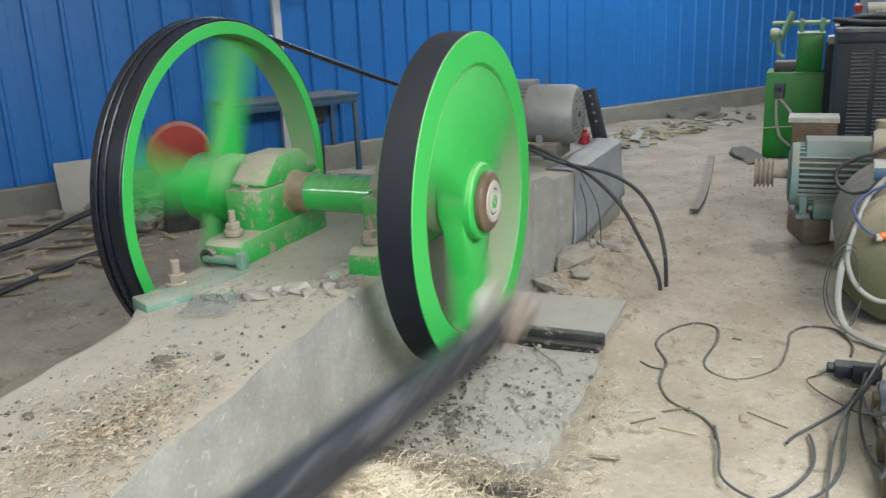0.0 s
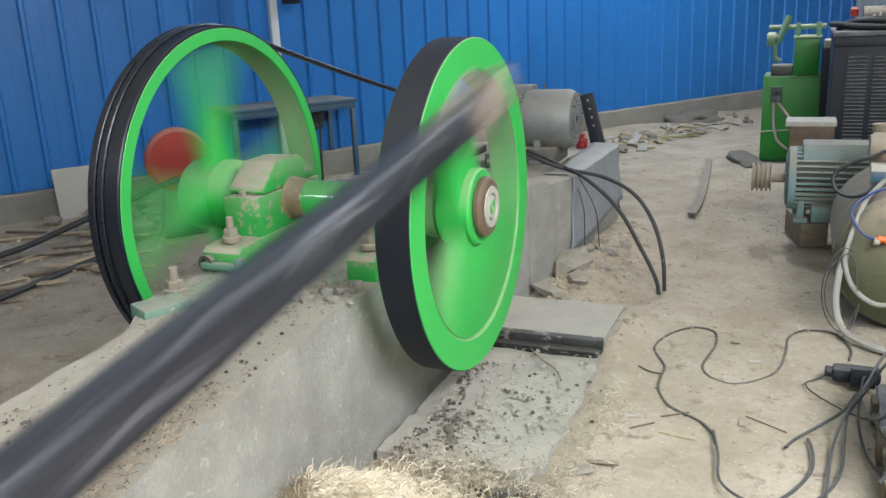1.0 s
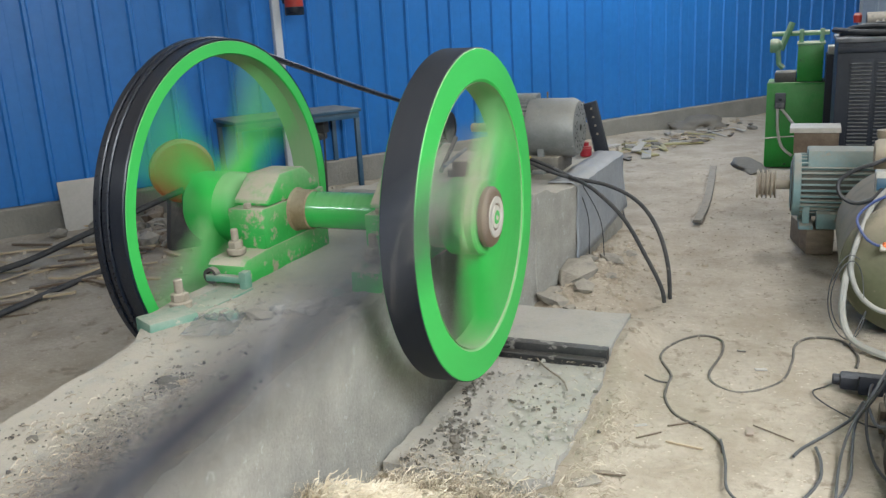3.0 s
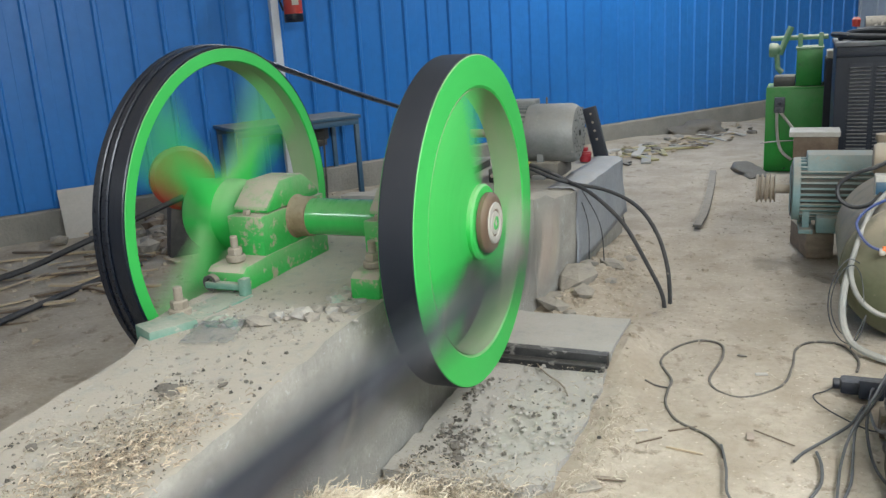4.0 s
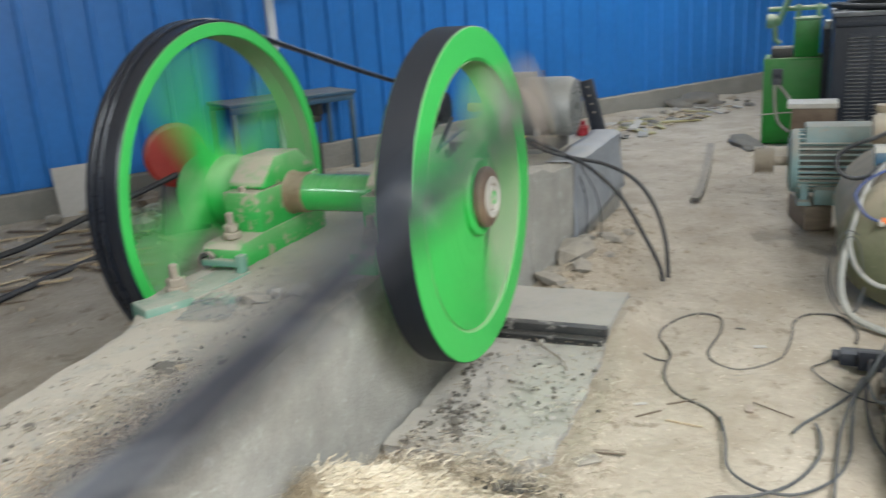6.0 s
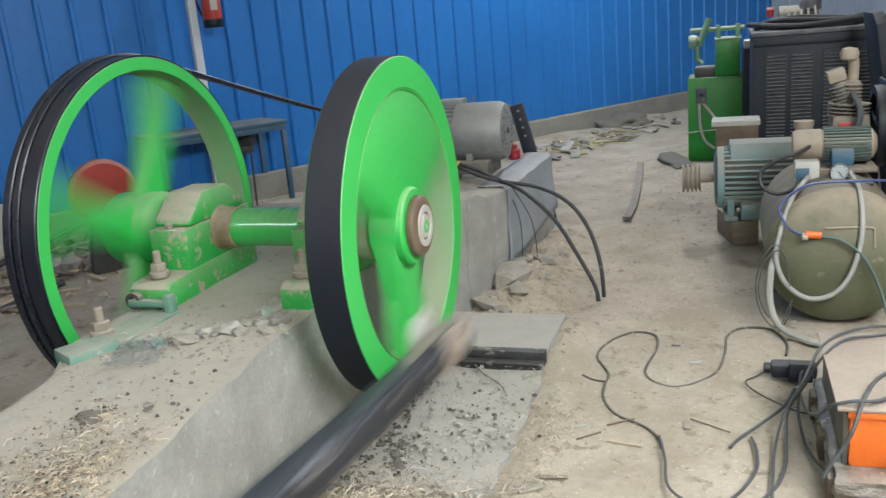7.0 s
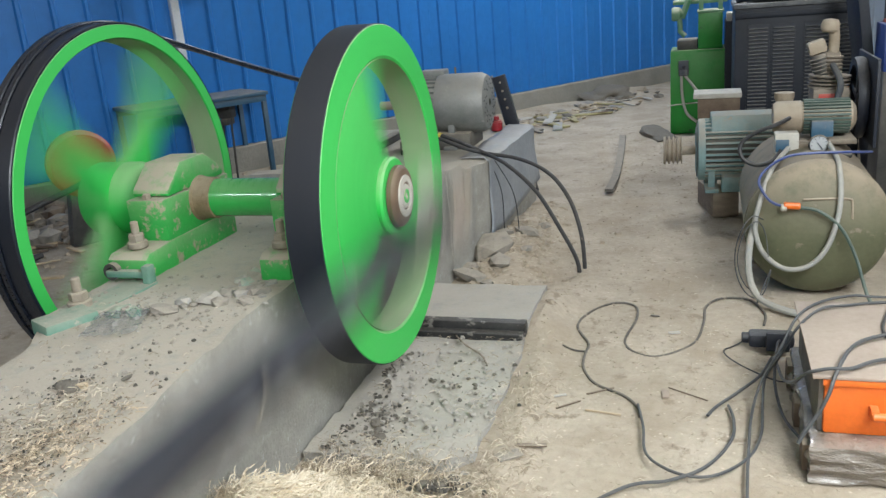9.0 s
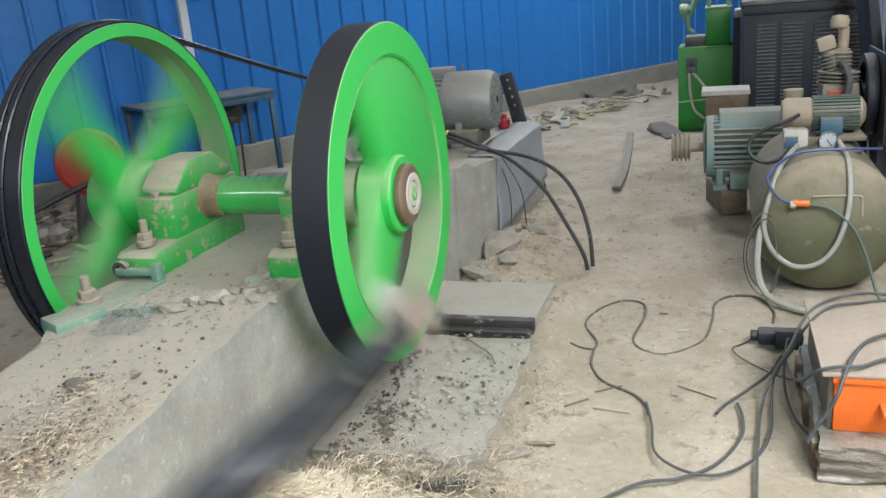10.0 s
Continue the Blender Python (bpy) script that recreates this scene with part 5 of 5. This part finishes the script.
for v in t.verts:
    q = v.co
    if q.z < 0.12:
        v.co += Vector((0.020 * noise.noise(Vector((q.x * 4, q.y * 9, q.z * 30))), 0.022 * noise.noise(Vector((q.x * 9, q.y * 4, q.z * 34 + 4))), 0)) + Vector((-0.02 if q.x < 0.2 else 0, -0.02 if q.y < 0.2 else 0, 0))
part("wrap", t, film, pallet, "crumpled clear plastic film")
for y in (0.06, 0.33, 0.62):
    part("runner", box(-0.035, 0.02, y - 0.04, y + 0.04, 0.0, 0.09, 0.004), wood_brown, pallet)

# ---- cables round the chest and over the floor ----
Z = 0.325
loom = [
    [(2.2, 0.42, Z), (1.71, 0.36, Z), (1.58, 0.34, Z + 0.01), (1.46, 0.26, Z + 0.01), (1.38, 0.16, Z - 0.01), (1.325, 0.10, 0.22), (1.27, 0.10, 0.10), (1.235, 0.0, 0.02), (1.215, -0.25, 0.015), (1.20, -0.55, 0.015), (1.19, -0.9, 0.015)],
    [(2.2, 0.36, Z), (1.70, 0.31, Z), (1.56, 0.27, Z), (1.46, 0.20, Z + 0.01), (1.38, 0.10, Z - 0.02), (1.33, 0.14, 0.18), (1.29, 0.24, 0.04), (1.272, 0.05, 0.015), (1.26, -0.12, 0.015), (1.22, -0.27, 0.015), (1.14, -0.38, 0.015), (1.06, -0.42, 0.015), (0.97, -0.39, 0.015), (0.90, -0.30, 0.013), (0.88, -0.13, 0.012), (0.85, 0.03, 0.012)],
    [(2.0, 0.10, Z + 0.01), (1.75, 0.03, Z + 0.012), (1.597, -0.039, Z + 0.015), (1.515, -0.127, Z + 0.014), (1.453, -0.29, Z + 0.008), (1.425, -0.345, 0.28), (1.40, -0.355, 0.224), (1.368, -0.365, 0.173), (1.345, -0.375, 0.13)],
    [(2.0, -0.14, Z + 0.01), (1.75, -0.15, Z + 0.01), (1.576, -0.209, Z + 0.01), (1.493, -0.275, Z + 0.01), (1.43, -0.29, Z + 0.012), (1.372, -0.27, 0.31), (1.350, -0.148, 0.22), (1.335, -0.02, 0.16), (1.335, 0.15, 0.10), (1.33, 0.45, 0.03), (1.28, 0.32, 0.015), (1.20, 0.18, 0.013), (1.12, 0.05, 0.013), (1.09, -0.02, 0.012)],
    [(1.16, 0.06, 0.014), (1.175, -0.04, 0.014), (1.165, -0.18, 0.014), (1.09, -0.35, 0.014), (0.98, -0.45, 0.014), (0.85, -0.51, 0.014), (0.65, -0.75, 0.014)],
    [(1.9, 0.20, Z), (1.75, 0.30, Z + 0.03), (1.68, 0.22, Z + 0.01), (1.63, 0.02, Z), (1.70, -0.12, Z)],
    [(1.40, 0.26, 0.03), (1.33, 0.28, 0.015), (1.20, 0.42, 0.012), (1.15, 0.53, 0.012), (1.20, 0.60, 0.012), (1.29, 0.66, 0.05)],
    [(1.37, -0.20, 0.05), (1.335, 0.0, 0.02), (1.32, 0.2, 0.05), (1.34, 0.4, 0.10), (1.36, 0.55, 0.06)],
]
for k, pts in enumerate(loom):
    cable(pts, (0.0050, 0.0048, 0.0060, 0.0056, 0.0054, 0.0048, 0.003, 0.0052)[k], (cable_grey, cable_grey, cable_grey, cable_grey, cable_grey, cable_black, cable_black, cable_black)[k], "dusty grey cable trailing over chest and sandy floor" if k < 5 else "thin dark cable lying by the chest", "cable", "loose cables")
squiggle = [(0.862, -0.02), (0.85, 0.03), (0.79, 0.12), (0.67, 0.23), (0.61, 0.35), (0.60, 0.48), (0.60, 0.58), (0.53, 0.75), (0.56, 0.94), (0.66, 1.06), (0.76, 1.03), (0.78, 0.86), (0.75, 0.62), (0.80, 0.52), (0.90, 0.50), (1.03, 0.63), (1.07, 0.85), (1.08, 1.06), (1.15, 1.17), (1.27, 1.15), (1.33, 0.99), (1.32, 0.86)]
cable([(x, y, ground(x, y) + (-0.001 if 12 < i < 16 else 0.005)) for i, (x, y) in enumerate(squiggle)], 0.0055, cable_dusty, "thin dusty black cable snaking over the sandy floor", "cable", "loose cables")
cable([(0.605, 0.5, ground(0.6, 0.5) + 0.005), (0.55, 0.50, ground(0.55, 0.5) + 0.006), (0.50, 0.52, ground(0.5, 0.52) + 0.004)], 0.004, cable_dusty, "short black wire end on the floor", "wire", name="wire")
plug = thing("plug_socket", (1.33, 0.62, 0.0), "dark dusty extension socket lying among cables", "socket")
part("shell", box(-0.085, 0.09, -0.04, 0.04, 0.008, 0.065, 0.018), black_paint, plug)
part("shell_end", rod(-0.11, -0.08, 0.022, 16, m=Matrix.Translation((0, 0, 0.038))), black_paint, plug)
part("flap", box(-0.02, 0.07, -0.075, -0.045, 0.01, 0.09, 0.01), black_paint, plug)


# ---- wood wool, crumbs and litter ----
def strands(name, spots, mat, label, seed, length=(0.03, 0.10), width=(0.0007, 0.0015), curl=1.0):
    """Many curled shavings in one mesh: each a bent ribbon that lies at its spot."""
    rnd = random.Random(seed)
    verts, faces = [], []
    for x, y, z, lift in spots:
        ln, wd = rnd.uniform(*length), rnd.uniform(*width)
        heading, bend, tilt = rnd.uniform(0, 6.28), rnd.uniform(-2.6, 2.6) * curl, rnd.uniform(-0.5, 0.8) * lift
        px, py, pz = x, y, z
        base = len(verts)
        for i in range(6):
            a = heading + bend * i / 5
            nx, ny = -math.sin(a) * wd, math.cos(a) * wd
            hump = lift * 0.022 * math.sin(math.pi * i / 5) * rnd.uniform(0.4, 1.2)
            verts += [(px + nx, py + ny, pz + hump + 0.0016), (px - nx, py - ny, pz + hump - 0.0004)]
            px += math.cos(a) * ln / 5
            py += math.sin(a) * ln / 5
            pz = max(pz + tilt * ln / 5, z)
            if i:
                b = base + 2 * i
                faces.append((b - 2, b, b + 1, b - 1))
    me = bpy.data.meshes.new(name)
    me.from_pydata(verts, [], faces)
    me.materials.append(mat)
    return tagged(new(name, me), label, kind="stuff")


def crumbs(name, spots, mat, label, seed):
    """Many small broken bits in one mesh."""
    rnd = random.Random(seed)
    verts, faces = [], []
    for x, y, z, s in spots:
        b = len(verts)
        ring = [(s * rnd.uniform(0.5, 1.2) * math.cos(a), s * rnd.uniform(0.5, 1.2) * math.sin(a)) for a in [1.257 * i + rnd.random() * 0.6 for i in range(5)]]
        verts += [(x + u, y + v, z - s * 0.1) for u, v in ring] + [(x + u * 0.7, y + v * 0.7, z + s * rnd.uniform(0.3, 0.7)) for u, v in ring]
        faces += [(b + i, b + (i + 1) % 5, b + 5 + (i + 1) % 5, b + 5 + i) for i in range(5)] + [tuple(b + 5 + i for i in range(5))]
    me = bpy.data.meshes.new(name)
    me.from_pydata(verts, [], faces)
    me.materials.append(mat)
    return tagged(new(name, me), label, kind="stuff")


def pile(x, y):
    return max(0.0, 0.235 * math.exp(-((x + 0.07) / 0.20) ** 2 - ((y + 1.11) / 0.25) ** 2) * (1 + 0.25 * noise.noise(Vector((x * 9, y * 9, 0)))))


def bed_top(x, y):
    return bed_at(y)[2] + 0.004


def slab_top(x, y):
    return 0.09 if y > 0.6 else 0.040


def heap(x, y):
    return 0.026 * math.exp(-((x + 0.29 - 0.3 * (y + 1.4)) / 0.10) ** 2 - ((y + 1.52) / 0.28) ** 2)


rnd = random.Random(11)
bm = bmesh.new()
rows = [[bm.verts.new((-0.165 + 0.6 * i / 30, -1.75 + 1.2 * k / 44, pile(-0.165 + 0.6 * i / 30, -1.75 + 1.2 * k / 44) - 0.012)) for i in range(31)] for k in range(45)]
for p, q in zip(rows, rows[1:]):
    for i in range(30):
        bm.faces.new((p[i], p[i + 1], q[i + 1], q[i]))
tagged(solid("wood_wool_heap", bm, straw, "heap of pale curled wood wool beside the bed"), kind="stuff")
spots = []
while len(spots) < 20000:
    x, y = rnd.gauss(-0.055, 0.16), rnd.gauss(-1.06, 0.22)
    if x > -0.17 and y < -0.55:
        spots.append((x, y, pile(x, y) + rnd.uniform(-0.012, 0.016) + 0.004, 1.0))
strands("wood_wool", spots, straw, "pale curled wood wool in a loose heap", 1, (0.03, 0.09), (0.0005, 0.0011))
spots = []
for k in range(900):
    x, y = rnd.gauss(0.06, 0.16), rnd.gauss(1.75, 0.5)
    if x > -0.12:
        spots.append((x, y, ground(x, y) - 0.002, rnd.choice((0.004, 0.006, 0.008, 0.013, 0.026))))
for k in range(2200):
    x, y = rnd.gauss(0.10, 0.20), rnd.gauss(-0.68, 0.11)
    if x > -0.18:
        spots.append((x, y, (slab_top(x, y) if x < 0.38 and y > -0.64 else max(ground(x, y), pile(x, y))) + 0.006, 0.7))
for k in range(650):
    x, y = rnd.gauss(0.44, 0.06) + max(0, -y * 0.03), rnd.uniform(-0.9, 0.35) - abs(rnd.gauss(0, 0.2))
    spots.append((x, y, ground(x, y) + 0.006, 0.6))
strands("trodden_wood_wool", spots, straw_dull, "trodden dull wood wool round the slab", 2, (0.015, 0.06), (0.0005, 0.0012), 0.5)
spots = []
while len(spots) < 1700:
    y = rnd.gauss(-1.60, 0.17)
    x = -0.29 + 0.3 * (y + 1.4) + rnd.gauss(0, 0.055 + 0.25 * max(0, -1.45 - y))
    if -0.78 < x < -0.195:
        spots.append((x, y, bed_top(x, y) + 0.6 * heap(x, y) + rnd.uniform(-0.003, 0.004), rnd.choice((0.08, 0.15, 0.3))))
strands("wood_wool_on_bed", spots, straw_bed, "pale wood wool strewn on the concrete bed", 3, (0.006, 0.027), (0.0003, 0.0010), 0.16)
spots = []
for k in range(620):
    y = rnd.uniform(-1.7, -0.35) if k % 3 else rnd.gauss(-0.68, 0.09)
    x = rnd.uniform(bed_at(y)[0] + 0.04, bed_at(y)[1] - 0.02)
    spots.append((x, y, bed_top(x, y) - 0.001, rnd.choice((0.0015, 0.002, 0.0025, 0.003, 0.004, 0.006, 0.009))))
crumbs("concrete_grit", spots, rubble, "grey grit strewn over the concrete bed", 12)
spots = []
for k in range(150):
    y = rnd.uniform(-1.9, -0.6)
    x = rnd.uniform(bed_at(y)[0] + 0.04, bed_at(y)[1] - 0.03)
    spots.append((x, y, bed_top(x, y) + 0.003, 0.3))
for k in range(420):
    x, y = rnd.uniform(-0.18, 0.37), rnd.uniform(-0.62, 0.55)
    spots.append((x, y, slab_top(x, y) + 0.006, 0.3))
for k in range(700):
    x, y = rnd.uniform(0.4, 1.3), rnd.uniform(-1.2, 2.6)
    spots.append((x, y, ground(x, y) + 0.002, 0.25))
for k in range(520):
    cx, cy, spread = rnd.choice(((-0.40, -1.33, 0.05), (-0.46, -1.42, 0.07), (-0.36, -1.45, 0.06), (-0.55, -1.45, 0.07), (-0.42, -1.24, 0.05)))
    x, y = rnd.gauss(cx, spread), rnd.gauss(cy, spread)
    if bed_at(y)[0] + 0.04 < x < bed_at(y)[1] - 0.02:
        spots.append((x, y, bed_top(x, y) + 0.003, 0.3))
strands("scattered_shavings", spots, straw_dull, "single shavings scattered over bed, slab and floor", 4, (0.010, 0.035), (0.0004, 0.0009), 0.25)

spots = []
for k in range(300):
    cx, cy, spread = rnd.choice(((-0.50, -1.20, 0.05), (-0.48, -1.17, 0.03), (-0.42, -1.05, 0.14), (-0.55, -1.38, 0.10), (-0.30, -1.20, 0.09), (-0.68, -1.55, 0.06), (-0.36, -1.48, 0.06), (-0.40, -1.55, 0.07), (-0.33, -1.35, 0.05)))
    x, y = rnd.gauss(cx, spread), rnd.gauss(cy, spread)
    if bed_at(y)[0] + 0.03 < x < bed_at(y)[1] - 0.01:
        spots.append((x, y, bed_top(x, y) + 0.001, rnd.choice((0.0015, 0.002, 0.003, 0.004, 0.005, 0.008))))
for k in range(260):
    cx, cy, spread = rnd.choice(((-0.03, -0.28, 0.035), (-0.05, -0.20, 0.03), (0.0, -0.36, 0.04), (0.03, -0.42, 0.08), (0.12, -0.12, 0.14), (0.24, 0.1, 0.12)))
    x, y = rnd.gauss(cx, spread), rnd.gauss(cy, spread)
    if x > -0.15:
        spots.append((x, y, slab_top(x, y) + 0.003, rnd.choice((0.002, 0.003, 0.004, 0.006, 0.011))))
for k in range(130):
    y = rnd.uniform(-0.50, 0.30)
    x = -0.165 + 0.05 * max(0, 1 - abs(y + 0.12) / 0.3) + abs(rnd.gauss(0, 0.035))
    spots.append((x, y, slab_top(x, y) + 0.002, rnd.choice((0.003, 0.004, 0.006, 0.009, 0.013))))
for k in range(330):
    cx, cy, spread = rnd.choice(((-0.47, -1.19, 0.03), (-0.42, -1.40, 0.05), (-0.37, -1.50, 0.06), (-0.33, -1.36, 0.05), (-0.45, -1.52, 0.07)))
    x, y = rnd.gauss(cx, spread), rnd.gauss(cy, spread)
    if -0.75 < x < -0.22:
        spots.append((x, y, bed_top(x, y) + 0.001, rnd.choice((0.0015, 0.002, 0.003, 0.004))))
# last three clods stand in for the shaded hollow at the slab's front
for k, (x, y, s) in enumerate([(-0.475, -1.19, 0.024), (-0.455, -1.21, 0.018), (-0.50, -1.18, 0.016), (-0.62, -1.52, 0.014), (-0.36, -1.42, 0.014), (-0.345, -1.13, 0.011), (-0.03, -0.30, 0.022), (0.01, -0.38, 0.020), (-0.01, -0.34, 0.016), (0.16, -0.10, 0.012), (0.24, 0.05, 0.011), (0.30, -0.62, 0.022), (0.25, -0.64, 0.018), (0.34, -0.60, 0.020)]):
    on_bed = x < -0.2
    solid("dark_clod", lump((s * 1.4, s, s * 0.55), k * 3 + 1, sub=1), soil_hollow_dark, "dark crumbly clod: oily dirt on concrete, stand-in for shade at the slab front", "clod", "clods of dirt", smooth=False, at=(x, y, (bed_top(x, y) if on_bed else slab_top(x, y)) + s * 0.15), turn=(0, 0, 50 * k))
solid("pale_chip", lump((0.018, 0.012, 0.008), 77, sub=1), wood_pale, "pale wood chip lying on the concrete bed", "chip", smooth=False, at=(-0.435, -1.185, bed_top(0, -1.185) + 0.005))
# crumbs that darken the slab's front edge in place of its shaded hollow
for k in range(160):
    x, y = rnd.gauss(0.28, 0.05), rnd.gauss(-0.63, 0.02)
    spots.append((x, y, 0.035, rnd.choice((0.004, 0.007, 0.011))))
crumbs("dark_crumbs", spots, soil_hollow_dark, "dark crumbs: oily dirt on bed and slab, stand-in for shade at the slab front", 5)
spots = []
for k in range(520):
    x, y = rnd.uniform(-0.16, 0.37), rnd.gauss(-0.15, 0.34)
    if -0.64 < y < 0.55:
        spots.append((x, y, slab_top(x, y) + 0.001, rnd.choice((0.002, 0.003, 0.004, 0.006, 0.009, 0.014))))
for k in range(420):
    y = rnd.uniform(-1.9, 1.2)
    x = rnd.uniform(bed_at(y)[0] + 0.03, bed_at(y)[1] - 0.02)
    spots.append((x, y, bed_top(x, y) - 0.003, rnd.choice((0.002, 0.003, 0.004, 0.007))))
crumbs("grey_crumbs", spots, concrete_wet, "grey concrete crumbs on slab, bed and floor", 6)
spots = []
for k in range(900):
    x, y = rnd.gauss(0.06, 0.16), rnd.gauss(1.75, 0.5)
    if x > -0.12:
        spots.append((x, y, ground(x, y) - 0.002, rnd.choice((0.004, 0.006, 0.008, 0.013, 0.026))))
for k in range(2600):
    x, y = rnd.uniform(0.15, 1.7), rnd.uniform(-1.2, 6.0)
    spots.append((x, y, ground(x, y) - 0.001, rnd.choice((0.003, 0.004, 0.006, 0.010))))
for k in range(900):
    x, y = rnd.uniform(-4.3, -1.4), rnd.uniform(0.2, 4.5)
    if (Vector((x, y, 0)) - WALL_AT).dot(WALL_FACE) > 0.15:
        spots.append((x, y, ground(x, y) - 0.001, rnd.choice((0.006, 0.010, 0.016, 0.03))))
crumbs("floor_crumbs", spots, sand, "small clods of sandy earth on the floor", 7)
for k, (x, y, ln, wd, mat) in enumerate([(0.94, 0.15, 0.06, 0.026, lid_dust), (0.73, -0.02, 0.13, 0.008, wood_pale), (0.56, 0.08, 0.05, 0.012, board_pale), (0.60, 0.02, 0.11, 0.007, wood_brown), (0.70, 0.16, 0.12, 0.008, wood_brown), (1.02, 0.16, 0.16, 0.004, wood_brown), (0.50, -0.32, 0.16, 0.02, wood_brown), (0.47, -0.40, 0.09, 0.05, rubble), (0.86, 0.9, 0.04, 0.012, iron_dark), (0.95, 0.72, 0.05, 0.02, board_pale)]):
    solid("wood_chip", box(-ln / 2, ln / 2, -wd / 2, wd / 2, 0, 0.006, 0.002), mat, "small chip of wood lying on the sandy floor", "chip", "chips on the floor", at=(x, y, ground(x, y) + 0.003), turn=(0, 2, (95, -5, 30, 45, 38, -28, 12, 40, 0, 20)[k]))
solid("wood_stick", sweep(smooth_path([(0.02, 0.52, 0.048), (0.10, 0.40, 0.052), (0.20, 0.30, 0.05), (0.25, 0.20, 0.052)], 4), 0.0035, 6), wood_brown, "thin twisted stick lying on the slab", "stick")


# ---- what moves ----
def motions():
    """The crankshaft turns, slowly gaining speed and surging as the counterweight falls; the rod follows its pin while the far end slides."""
    times = [i / 30 for i in range(301)]
    spin, swing = [], []
    for t in times:
        even = START_ANGLE + SPEED * t + GAIN * t * t
        phi = even - SURGE * math.cos(radians(even))
        py, pz = CRANK * math.cos(radians(phi)), AXLE_Z + CRANK * math.sin(radians(phi))
        spin.append((t, pose(0, 0, AXLE_Z, phi, 0, 0)))
        swing.append((t, pose(ROD_X, py, pz, math.degrees(math.asin((pz - SLIDE_Z) / ROD_LENGTH)), 0, 0)))
    walk(crank, spin)
    walk(con_rod, swing)


motions()
